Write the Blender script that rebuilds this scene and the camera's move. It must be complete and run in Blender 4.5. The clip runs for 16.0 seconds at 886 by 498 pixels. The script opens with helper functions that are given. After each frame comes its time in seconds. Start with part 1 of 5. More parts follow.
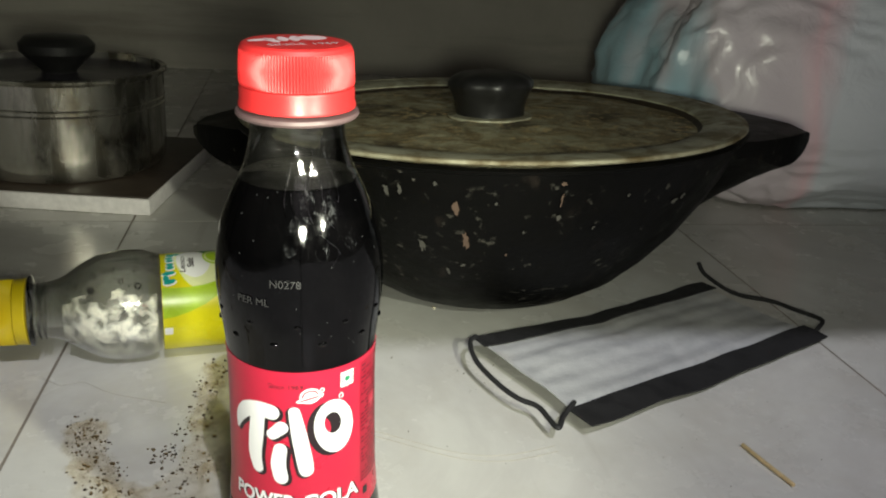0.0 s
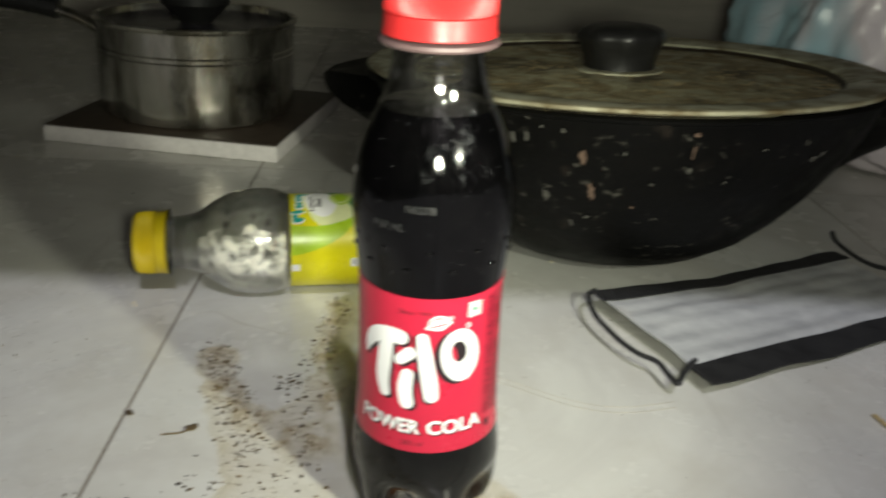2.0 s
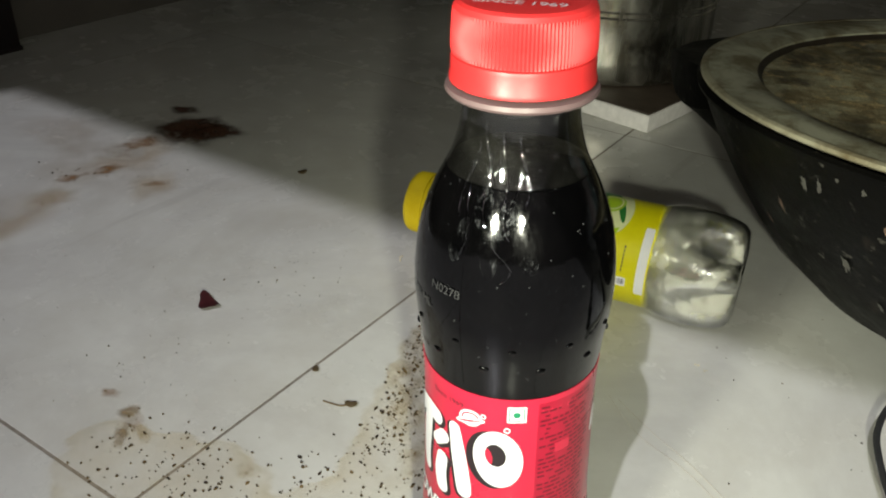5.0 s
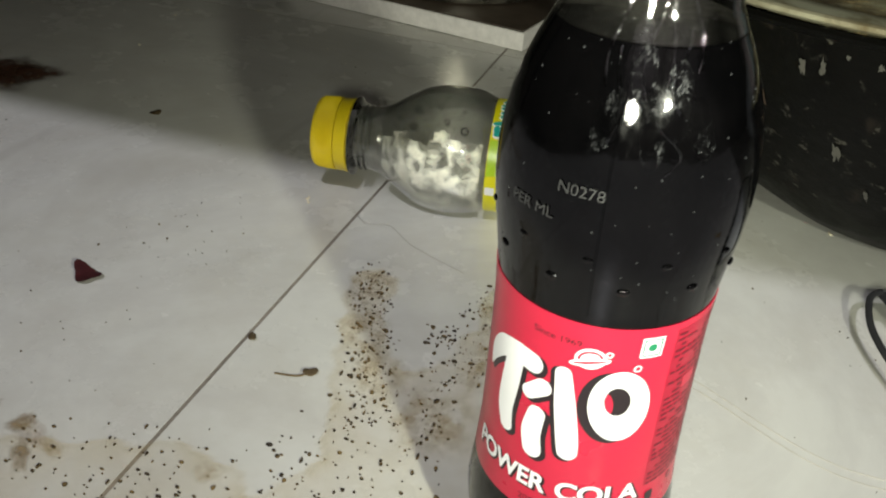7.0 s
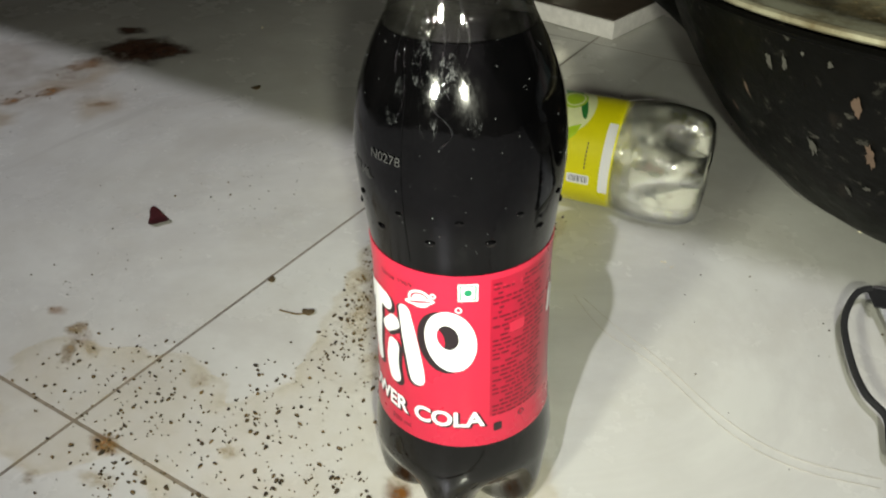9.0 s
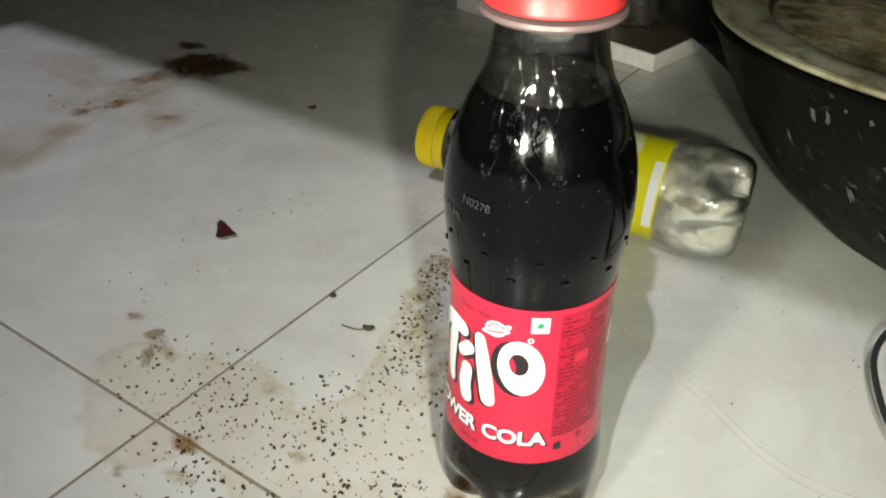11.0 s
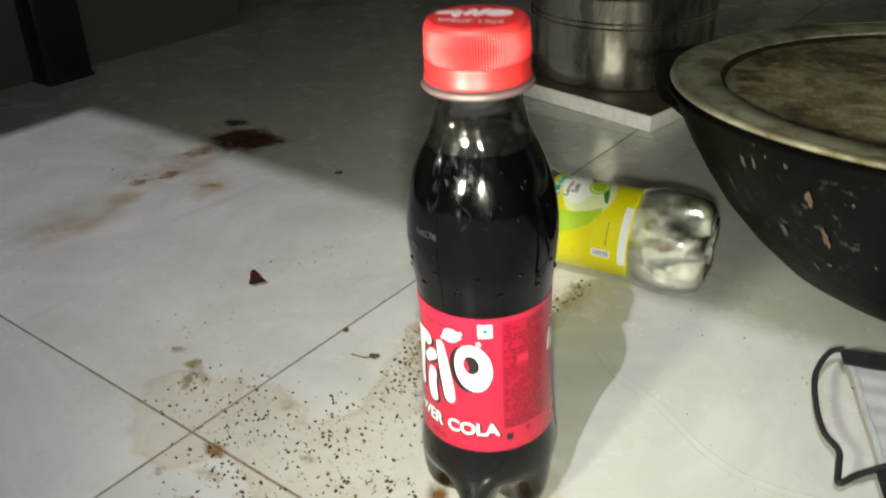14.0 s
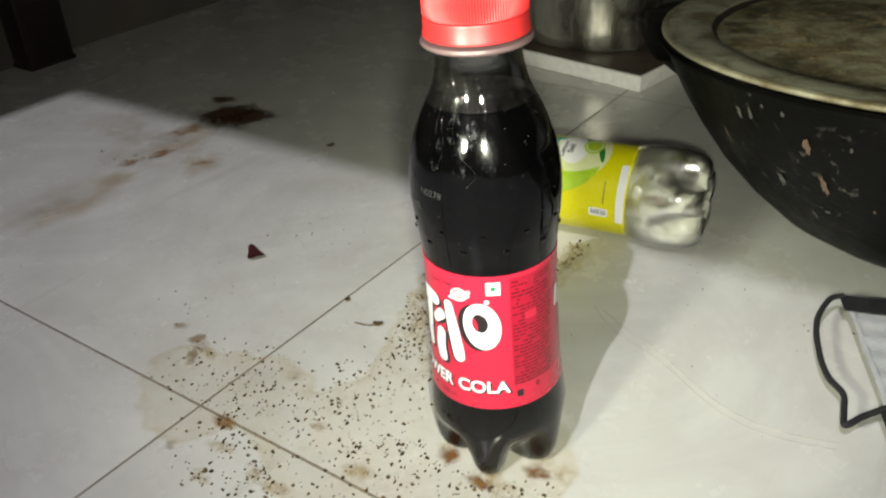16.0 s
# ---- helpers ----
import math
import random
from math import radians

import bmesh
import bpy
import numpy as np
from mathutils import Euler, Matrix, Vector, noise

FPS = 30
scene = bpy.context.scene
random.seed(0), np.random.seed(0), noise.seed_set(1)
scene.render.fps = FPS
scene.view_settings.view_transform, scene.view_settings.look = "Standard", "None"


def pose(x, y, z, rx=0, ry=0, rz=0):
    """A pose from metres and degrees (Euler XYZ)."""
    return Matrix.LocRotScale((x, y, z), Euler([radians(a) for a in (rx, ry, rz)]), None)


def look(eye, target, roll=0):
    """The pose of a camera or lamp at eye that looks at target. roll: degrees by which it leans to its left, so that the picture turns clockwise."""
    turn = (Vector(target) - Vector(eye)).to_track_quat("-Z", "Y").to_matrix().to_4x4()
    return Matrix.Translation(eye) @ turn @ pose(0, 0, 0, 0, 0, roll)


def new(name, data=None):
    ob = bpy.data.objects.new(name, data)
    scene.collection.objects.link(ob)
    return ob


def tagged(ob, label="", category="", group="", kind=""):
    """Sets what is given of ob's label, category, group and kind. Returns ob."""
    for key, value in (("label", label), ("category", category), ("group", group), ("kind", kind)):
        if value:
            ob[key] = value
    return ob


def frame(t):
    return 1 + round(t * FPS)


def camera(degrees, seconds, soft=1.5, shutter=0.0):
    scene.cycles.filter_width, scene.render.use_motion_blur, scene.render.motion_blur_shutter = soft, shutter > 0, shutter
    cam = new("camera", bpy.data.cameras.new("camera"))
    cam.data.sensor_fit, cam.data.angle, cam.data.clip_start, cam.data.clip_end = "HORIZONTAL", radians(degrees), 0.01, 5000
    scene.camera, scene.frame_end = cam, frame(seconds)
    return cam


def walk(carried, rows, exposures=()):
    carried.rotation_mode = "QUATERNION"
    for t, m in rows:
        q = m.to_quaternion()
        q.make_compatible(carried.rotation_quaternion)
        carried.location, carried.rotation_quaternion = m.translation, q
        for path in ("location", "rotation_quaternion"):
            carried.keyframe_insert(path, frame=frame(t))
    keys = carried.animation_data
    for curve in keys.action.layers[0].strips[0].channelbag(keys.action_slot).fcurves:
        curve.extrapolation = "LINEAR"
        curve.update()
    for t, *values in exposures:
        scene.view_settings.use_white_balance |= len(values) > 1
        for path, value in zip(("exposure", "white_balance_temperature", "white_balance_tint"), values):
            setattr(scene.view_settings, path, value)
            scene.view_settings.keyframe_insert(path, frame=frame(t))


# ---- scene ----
cam = camera(55.2, 16.0, 2.0, 0.5)
PATH = [
    (0, (-0.005, -0.228, 0.201), (0.343, 1.612, -0.502), 3.8),
    (0.5, (-0.003, -0.231, 0.2), (0.327, 1.61, -0.509), 3.8),
    (1, (-0.004, -0.229, 0.199), (0.314, 1.612, -0.515), 3.9),
    (1.5, (0.002, -0.232, 0.197), (0.261, 1.61, -0.537), 3.9),
    (2, (-0.012, -0.232, 0.191), (0.088, 1.606, -0.591), 3.6),
    (2.5, (-0.03, -0.197, 0.194), (-0.191, 1.609, -0.65), 3.2),
    (3, (-0.019, -0.175, 0.206), (-0.466, 1.545, -0.711), 2.1),
    (3.5, (0.024, -0.168, 0.215), (-0.685, 1.441, -0.739), 1.2),
    (4, (0.052, -0.162, 0.219), (-0.821, 1.351, -0.756), 0.8),
    (4.5, (0.068, -0.151, 0.213), (-0.853, 1.332, -0.764), 1.5),
    (5, (0.078, -0.153, 0.212), (-0.883, 1.291, -0.785), 1.5),
    (7.5, (-0.001, -0.146, 0.173), (-0.427, 1.482, -0.907), 5.0),
    (8, (0.018, -0.151, 0.173), (-0.491, 1.436, -0.933), 3.3),
    (8.5, (0.052, -0.148, 0.187), (-0.675, 1.343, -0.929), 1.3),
    (9, (0.083, -0.147, 0.193), (-0.79, 1.266, -0.921), 0.5),
    (9.5, (0.073, -0.153, 0.2), (-0.801, 1.266, -0.906), 1.4),
    (10, (0.062, -0.155, 0.201), (-0.814, 1.265, -0.903), 2.0),
    (12.5, (0.115, -0.192, 0.243), (-0.87, 1.171, -0.839), 1.3),
    (13, (0.119, -0.194, 0.252), (-0.892, 1.168, -0.807), 1.0),
    (13.5, (0.122, -0.193, 0.252), (-0.914, 1.18, -0.768), 0.2),
    (14, (0.13, -0.194, 0.228), (-0.939, 1.195, -0.735), -1.4),
    (14.5, (0.136, -0.184, 0.207), (-0.951, 1.225, -0.704), -2.4),
    (15, (0.131, -0.192, 0.216), (-0.964, 1.228, -0.67), -2.4),
    (15.5, (0.135, -0.198, 0.219), (-0.94, 1.217, -0.698), -2.5),
    (16, (0.127, -0.199, 0.224), (-0.904, 1.182, -0.791), -3.4),
]
walk(cam, [(t, look(eye, target, roll)) for t, eye, target, roll in PATH],
     [(0, -0.26), (2, -0.34), (3, -0.27), (4.5, -0.30), (5, -0.28), (8, -0.27), (10, -0.19), (12.5, -0.11), (13.5, -0.04), (14.5, -0.13), (15, -0.17), (16, -0.11)])

# ---- light ----
world = bpy.data.worlds.new("world")
scene.world = world
world.use_nodes = True
world.node_tree.nodes["Background"].inputs[0].default_value = (0.03, 0.032, 0.035, 1)
world.node_tree.nodes["Background"].inputs[1].default_value = 0.1


def point_lamp(name, place, watts, radius, colour):
    data = bpy.data.lights.new(name, "POINT")
    data.energy, data.shadow_soft_size, data.color = watts, radius, colour
    ob = new(name, data)
    ob.location = place
    return ob


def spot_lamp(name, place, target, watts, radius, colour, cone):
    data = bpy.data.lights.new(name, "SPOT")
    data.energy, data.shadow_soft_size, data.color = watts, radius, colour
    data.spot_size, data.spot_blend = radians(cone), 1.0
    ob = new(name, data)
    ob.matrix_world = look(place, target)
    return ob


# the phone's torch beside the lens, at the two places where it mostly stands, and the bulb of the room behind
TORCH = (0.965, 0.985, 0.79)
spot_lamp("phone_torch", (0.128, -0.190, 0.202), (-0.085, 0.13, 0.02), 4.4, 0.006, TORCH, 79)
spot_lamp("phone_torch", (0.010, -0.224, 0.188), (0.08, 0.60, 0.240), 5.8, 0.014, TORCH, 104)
point_lamp("room_bulb", (0.24, -1.5, 1.95), 130.0, 0.015, (0.95, 0.945, 1.03))


# ---- materials ----
class Nodes:
    """Small wrapper to build a node material."""

    def __init__(self, name):
        self.mat = bpy.data.materials.new(name)
        self.mat.use_nodes = True
        self.tree = self.mat.node_tree
        self.bsdf = self.tree.nodes["Principled BSDF"]
        self.out = self.tree.nodes["Material Output"]
        self.coord = self.add("ShaderNodeTexCoord")

    def add(self, kind, **values):
        node = self.tree.nodes.new(kind)
        for key, value in values.items():
            node.inputs[key].default_value = value
        return node

    def link(self, a, b):
        self.tree.links.new(a, b)

    def noise(self, scale, detail=5.0, rough=0.6, stretch=None, distortion=0.0):
        n = self.add("ShaderNodeTexNoise", Scale=scale, Detail=detail, Roughness=rough, Distortion=distortion)
        self.place(n, stretch)
        return n.outputs["Fac"]

    def place(self, node, stretch=None):
        if stretch:
            m = self.add("ShaderNodeMapping", Scale=stretch)
            self.link(self.coord.outputs["Object"], m.inputs["Vector"])
            self.link(m.outputs["Vector"], node.inputs["Vector"])
        else:
            self.link(self.coord.outputs["Object"], node.inputs["Vector"])

    def cells(self, scale, stretch=None):
        n = self.add("ShaderNodeTexVoronoi", Scale=scale)
        self.place(n, stretch)
        return n.outputs["Distance"]

    def ramp(self, fac, stops):
        n = self.add("ShaderNodeValToRGB")
        r = n.color_ramp
        while len(r.elements) < len(stops):
            r.elements.new(0.5)
        for e, (p, c) in zip(r.elements, stops):
            e.position = p
            e.color = (c, c, c, 1) if isinstance(c, (int, float)) else (*c, 1)
        self.link(fac, n.inputs["Fac"])
        return n.outputs["Color"]

    def mix(self, fac, a, b):
        n = self.tree.nodes.new("ShaderNodeMix")
        n.data_type = "RGBA"
        for value, slot in ((fac, 0), (a, 6), (b, 7)):
            if isinstance(value, (int, float)):
                n.inputs[slot].default_value = value
            elif isinstance(value, tuple):
                n.inputs[slot].default_value = (*value, 1)
            else:
                self.link(value, n.inputs[slot])
        return n.outputs[2]

    def times(self, a, b):
        n = self.tree.nodes.new("ShaderNodeMath")
        n.operation = "MULTIPLY"
        for i, v in enumerate((a, b)):
            if isinstance(v, (int, float)):
                n.inputs[i].default_value = v
            else:
                self.link(v, n.inputs[i])
        return n.outputs[0]

    def bump(self, height, strength=0.3, distance=0.001):
        n = self.add("ShaderNodeBump", Strength=strength, Distance=distance)
        self.link(height, n.inputs["Height"])
        self.link(n.outputs["Normal"], self.bsdf.inputs["Normal"])
        return n

    def set(self, colour=None, rough=None, metal=None, **more):
        for key, v in (("Base Color", colour), ("Roughness", rough), ("Metallic", metal), *more.items()):
            key = key.replace("_", " ")
            if v is None:
                continue
            if isinstance(v, (int, float)):
                self.bsdf.inputs[key].default_value = v
            elif isinstance(v, tuple):
                self.bsdf.inputs[key].default_value = (*v, 1)
            else:
                self.link(v, self.bsdf.inputs[key])
        return self.mat


def plain(name, colour, rough=0.5, metal=0.0, grain=400.0, vary=0.15, bump=0.1):
    """Nearly even surface with fine grain and a slow change of tone."""
    n = Nodes(name)
    f = n.noise(grain, 4)
    g = n.noise(grain / 12, 3)
    dark = tuple(c * (1 - vary) for c in colour)
    light = tuple(min(1, c * (1 + vary)) for c in colour)
    n.bump(f, bump, 0.0005)
    return n.set(n.mix(n.ramp(n.mix(0.5, f, g), [(0.3, 0.0), (0.7, 1.0)]), dark, light), n.ramp(g, [(0.3, max(0.02, rough * 0.8)), (0.7, min(1, rough * 1.2))]), metal)


def tile_material():
    n = Nodes("glazed_tile")
    veins = n.ramp(n.noise(5.0, 8, 0.65, distortion=1.5), [(0.42, 0.0), (0.5, 1.0), (0.58, 0.0)])
    cloud = n.noise(9.0, 6, 0.6)
    c = n.mix(n.ramp(cloud, [(0.3, 0.0), (0.75, 1.0)]), (0.60, 0.60, 0.56), (0.70, 0.695, 0.655))
    c = n.mix(n.times(veins, 0.22), c, (0.42, 0.40, 0.39))
    film = n.ramp(n.noise(14.0, 9, 0.7), [(0.46, 0.0), (0.76, 0.55)])
    c = n.mix(film, c, (0.47, 0.44, 0.38))
    dust = n.ramp(n.cells(260.0), [(0.0, 1.0), (0.055, 0.0)])
    c = n.mix(n.times(dust, n.ramp(n.noise(7.0, 3), [(0.5, 0.0), (0.65, 0.7)])), c, (0.12, 0.10, 0.08))
    scratch = n.ramp(n.noise(40.0, 4, 0.5, (1.0, 0.08, 1.0), 0.4), [(0.66, 0.0), (0.72, 0.25)])
    c = n.mix(scratch, c, (0.38, 0.36, 0.33))
    n.bump(n.noise(60.0, 3), 0.03, 0.001)
    return n.set(c, n.ramp(n.noise(22.0, 7, 0.65), [(0.3, 0.13), (0.75, 0.38)]))


def film_material(name, dark, light, scale, low, high, strength):
    """A thin dried stain: see-through where the noise is low."""
    n = Nodes(name)
    f = n.noise(scale, 8, 0.65)
    colour = n.mix(n.noise(scale * 3, 4), dark, light)
    edge = n.add("ShaderNodeAttribute")
    edge.attribute_name = "edge"
    a = n.times(n.times(n.ramp(f, [(low, 0.0), (high, 1.0)]), edge.outputs["Fac"]), strength)
    return n.set(colour, 0.55, 0.0, Alpha=a)


def clear_plastic(name, tint=(0.97, 0.975, 0.97), bump=0.25, gain=1.3, lit_haze=0.0, grain=45.0, low=0.40, high=0.65):
    """Thin see-through shell with gloss at its bends; pale patches paint in moisture and bent light."""
    n = Nodes(name)
    t = n.add("ShaderNodeBsdfTransparent", Color=(*tint, 1))
    g = n.add("ShaderNodeBsdfGlossy", Color=(1, 1, 1, 1), Roughness=0.04)
    f = n.add("ShaderNodeFresnel", IOR=1.55)
    b = n.add("ShaderNodeBump", Strength=bump, Distance=0.002)
    n.link(n.noise(55.0, 3), b.inputs["Height"])
    n.link(b.outputs["Normal"], g.inputs["Normal"])
    n.link(b.outputs["Normal"], f.inputs["Normal"])
    m = n.add("ShaderNodeMixShader")
    n.link(n.times(f.outputs["Fac"], gain), m.inputs["Fac"])
    n.link(t.outputs[0], m.inputs[1])
    n.link(g.outputs[0], m.inputs[2])
    last = m.outputs[0]
    if lit_haze:
        d = n.add("ShaderNodeBsdfDiffuse", Color=(0.92, 0.90, 0.80, 1))
        h = n.add("ShaderNodeMixShader")
        n.link(n.ramp(n.noise(grain, 4, 0.55, distortion=0.4), [(low, 0.02 * lit_haze), (high, lit_haze)]), h.inputs["Fac"])
        n.link(last, h.inputs[1])
        n.link(d.outputs[0], h.inputs[2])
        last = h.outputs[0]
    n.link(last, n.out.inputs["Surface"])
    return n.mat


def thin_glass(name, share=0.62, bump=0.35):
    """Clear bottle wall that bends what is behind it."""
    n = Nodes(name)
    t = n.add("ShaderNodeBsdfTransparent", Color=(0.97, 0.975, 0.96, 1))
    g = n.add("ShaderNodeBsdfGlass", Color=(0.98, 0.985, 0.97, 1), Roughness=0.02, IOR=1.48)
    b = n.add("ShaderNodeBump", Strength=bump, Distance=0.002)
    n.link(n.noise(48.0, 3, 0.5, distortion=0.5), b.inputs["Height"])
    n.link(b.outputs["Normal"], g.inputs["Normal"])
    m = n.add("ShaderNodeMixShader", Fac=share)
    n.link(t.outputs[0], m.inputs[1])
    n.link(g.outputs[0], m.inputs[2])
    sheen = n.add("ShaderNodeBsdfGlossy", Color=(1, 1, 1, 1), Roughness=0.13)
    n.link(b.outputs["Normal"], sheen.inputs["Normal"])
    edge = n.add("ShaderNodeFresnel", IOR=1.5)
    top = n.add("ShaderNodeMixShader")
    n.link(n.times(edge.outputs["Fac"], 1.6), top.inputs["Fac"])
    n.link(m.outputs[0], top.inputs[1])
    n.link(sheen.outputs[0], top.inputs[2])
    n.link(top.outputs[0], n.out.inputs["Surface"])
    return n.mat


def scuff_material():
    """Fine pale scratches of a handled bottle, see-through between them."""
    n = Nodes("plastic_scuff")
    fine = n.ramp(n.noise(900.0, 6, 0.75, (1, 1, 0.45), 1.0), [(0.52, 0.0), (0.66, 1.0)])
    patch = n.ramp(n.noise(150.0, 4, 0.6), [(0.47, 0.0), (0.62, 0.7)])
    n.bump(n.noise(700.0, 4), 0.6, 0.0006)
    return n.set((0.12, 0.125, 0.13), 0.45, 0.0, Alpha=n.times(fine, patch))


def cola_material():
    n = Nodes("cola_through_plastic")
    f = n.noise(70.0, 5, 0.6)
    worn = n.times(n.ramp(n.noise(120.0, 4, 0.6), [(0.46, 0.0), (0.62, 1.0)]), n.noise(800.0, 5, 0.7, (1, 1, 0.5)))
    n.bump(n.mix(0.3, f, worn), 0.08, 0.001)
    smear = n.ramp(n.noise(160.0, 6, 0.7, (1, 1, 0.25)), [(0.45, 0.035), (0.75, 0.26)])
    return n.set(n.mix(n.ramp(f, [(0.4, 0.0), (0.75, 1.0)]), (0.0007, 0.0007, 0.0008), (0.0016, 0.0015, 0.0016)), smear, 0.0, Specular_IOR_Level=0.42)


def iron_material():
    n = Nodes("sooty_iron")
    soot = n.noise(45.0, 8, 0.7)
    c = n.mix(n.ramp(soot, [(0.35, 0.0), (0.75, 1.0)]), (0.0011, 0.0011, 0.0010), (0.0036, 0.0034, 0.0029))
    worn = n.times(n.ramp(n.noise(75.0, 5, 0.6, (1, 1, 0.5)), [(0.62, 0.0), (0.72, 1.0)]), n.ramp(n.noise(14.0, 3), [(0.48, 0.0), (0.62, 0.6)]))
    c = n.mix(worn, c, (0.055, 0.042, 0.033))
    fleck = n.times(n.ramp(n.noise(210.0, 3, 0.6), [(0.60, 0.0), (0.68, 1.0)]), n.ramp(n.noise(40.0, 4), [(0.50, 0.0), (0.58, 0.75)]))
    c = n.mix(fleck, c, (0.075, 0.071, 0.06))
    n.bump(n.mix(0.5, soot, n.noise(160.0, 4)), 0.5, 0.001)
    return n.set(c, n.ramp(soot, [(0.3, 0.38), (0.8, 0.7)]), 0.0, Specular_IOR_Level=0.09)


def lid_material():
    n = Nodes("greasy_aluminium")
    crust = n.noise(48.0, 9, 0.7, distortion=0.8)
    c = n.mix(n.ramp(crust, [(0.40, 0.0), (0.58, 1.0)]), (0.46, 0.44, 0.29), (0.20, 0.15, 0.068))
    c = n.mix(n.ramp(n.noise(23.0, 7, 0.66, distortion=0.7), [(0.52, 0.0), (0.60, 0.9)]), c, (0.040, 0.026, 0.012))
    c = n.mix(n.ramp(n.noise(110.0, 6, 0.7), [(0.44, 0.0), (0.62, 0.55)]), c, (0.15, 0.135, 0.075))
    crumb = n.times(n.ramp(n.noise(190.0, 5, 0.7), [(0.54, 0.0), (0.62, 1.0)]), n.ramp(n.noise(27.0, 4), [(0.41, 0.0), (0.54, 1.0)]))
    c = n.mix(crumb, c, (0.58, 0.44, 0.22))
    n.bump(n.mix(0.5, crust, n.noise(240.0, 6, 0.7)), 0.9, 0.003)
    return n.set(c, n.ramp(crust, [(0.3, 0.4), (0.7, 0.8)]), 0.0)


def rim_material():
    n = Nodes("worn_aluminium_rim")
    f = n.noise(38.0, 7, 0.66)
    c = n.mix(n.ramp(f, [(0.42, 0.0), (0.62, 1.0)]), (0.36, 0.34, 0.24), (0.12, 0.09, 0.04))
    n.bump(f, 0.3, 0.001)
    return n.set(c, n.ramp(f, [(0.3, 0.45), (0.7, 0.8)]), 0.2)


def band_material():
    n = Nodes("greasy_aluminium_band")
    f = n.noise(42.0, 7, 0.66, distortion=0.5)
    c = n.mix(n.ramp(f, [(0.40, 0.0), (0.60, 1.0)]), (0.44, 0.44, 0.33), (0.18, 0.155, 0.09))
    c = n.mix(n.times(n.ramp(n.cells(280.0), [(0.07, 1.0), (0.2, 0.0)]), n.ramp(n.noise(24.0, 4), [(0.5, 0.0), (0.62, 0.8)])), c, (0.40, 0.33, 0.18))
    n.bump(f, 0.5, 0.001)
    return n.set(c, n.ramp(f, [(0.3, 0.4), (0.7, 0.75)]), 0.2)


def steel_material():
    n = Nodes("stained_streaked_steel")
    # vertical streaks in the colour stand for reflections as well as stain runs
    streak = n.noise(30.0, 5, 0.6, (1, 1, 0.18))
    c = n.mix(n.ramp(streak, [(0.42, 0.0), (0.57, 1.0)]), (0.82, 0.80, 0.72), (0.20, 0.19, 0.155))
    c = n.mix(n.ramp(n.noise(18.0, 5), [(0.55, 0.0), (0.7, 0.6)]), c, (0.16, 0.11, 0.06))
    c = n.mix(n.ramp(n.noise(26.0, 6, 0.65, (1, 1, 0.5), 0.8), [(0.55, 0.0), (0.66, 0.8)]), c, (0.06, 0.056, 0.048))
    n.bump(streak, 0.08, 0.001)
    return n.set(c, n.ramp(streak, [(0.3, 0.15), (0.7, 0.36)]), 0.92)


def wall_material():
    n = Nodes("grimy_wall_paint")
    f = n.noise(3.5, 8, 0.62)
    c = n.mix(n.ramp(f, [(0.35, 0.0), (0.7, 1.0)]), (0.36, 0.34, 0.29), (0.50, 0.48, 0.42))
    c = n.mix(n.ramp(n.noise(6.0, 5, 0.6, (0.3, 0.3, 3.0)), [(0.52, 0.0), (0.7, 0.6)]), c, (0.2, 0.18, 0.15))
    n.bump(n.noise(70.0, 6), 0.4, 0.002)
    return n.set(c, 0.75)


def bag_material():
    n = Nodes("thin_plastic_bag")
    split = n.add("ShaderNodeSeparateXYZ")
    n.link(n.coord.outputs["Object"], split.inputs[0])
    wave = n.add("ShaderNodeMath")
    wave.operation = "MULTIPLY_ADD"
    n.link(n.noise(9.0, 3, 0.5, (1.0, 1.0, 0.5), 0.6), wave.inputs[0])
    wave.inputs[1].default_value = 0.16
    n.link(split.outputs["X"], wave.inputs[2])
    spread = n.add("ShaderNodeMapRange")
    n.link(wave.outputs[0], spread.inputs["Value"])
    spread.inputs["From Min"].default_value, spread.inputs["From Max"].default_value = -0.16, 0.20
    c = n.ramp(spread.outputs[0], [(0.0, (0.52, 0.68, 0.75)), (0.09, (0.34, 0.52, 0.60)), (0.15, (0.62, 0.57, 0.62)), (0.34, (0.66, 0.58, 0.63)), (0.39, (0.80, 0.58, 0.64)), (0.45, (0.70, 0.74, 0.80)), (1.0, (0.66, 0.73, 0.80))])
    n.bump(n.noise(38.0, 5, 0.55, distortion=1.0), 0.5, 0.004)
    return n.set(c, 0.28, 0.0, Subsurface_Weight=0.0, Coat_Weight=0.2, Coat_Roughness=0.2)


def crumb_material():
    """Crumbs from black to olive brown, each its own tone."""
    n = Nodes("dark_crumb")
    each = n.add("ShaderNodeNewGeometry")
    n.bump(n.noise(900.0, 4), 0.6, 0.0005)
    return n.set(n.ramp(each.outputs["Random Per Island"], [(0.0, (0.018, 0.012, 0.007)), (0.45, (0.050, 0.034, 0.015)), (1.0, (0.19, 0.125, 0.045))]), 0.8)


def mask_material():
    n = Nodes("pleated_mask_cloth")
    f = n.noise(90.0, 5)
    c = n.mix(n.ramp(f, [(0.3, 0.0), (0.7, 1.0)]), (0.40, 0.41, 0.42), (0.54, 0.55, 0.55))
    c = n.mix(n.ramp(n.noise(22.0, 6, 0.65), [(0.52, 0.0), (0.72, 0.6)]), c, (0.36, 0.31, 0.25))
    n.bump(n.cells(900.0), 0.3, 0.0004)
    return n.set(c, 0.9)


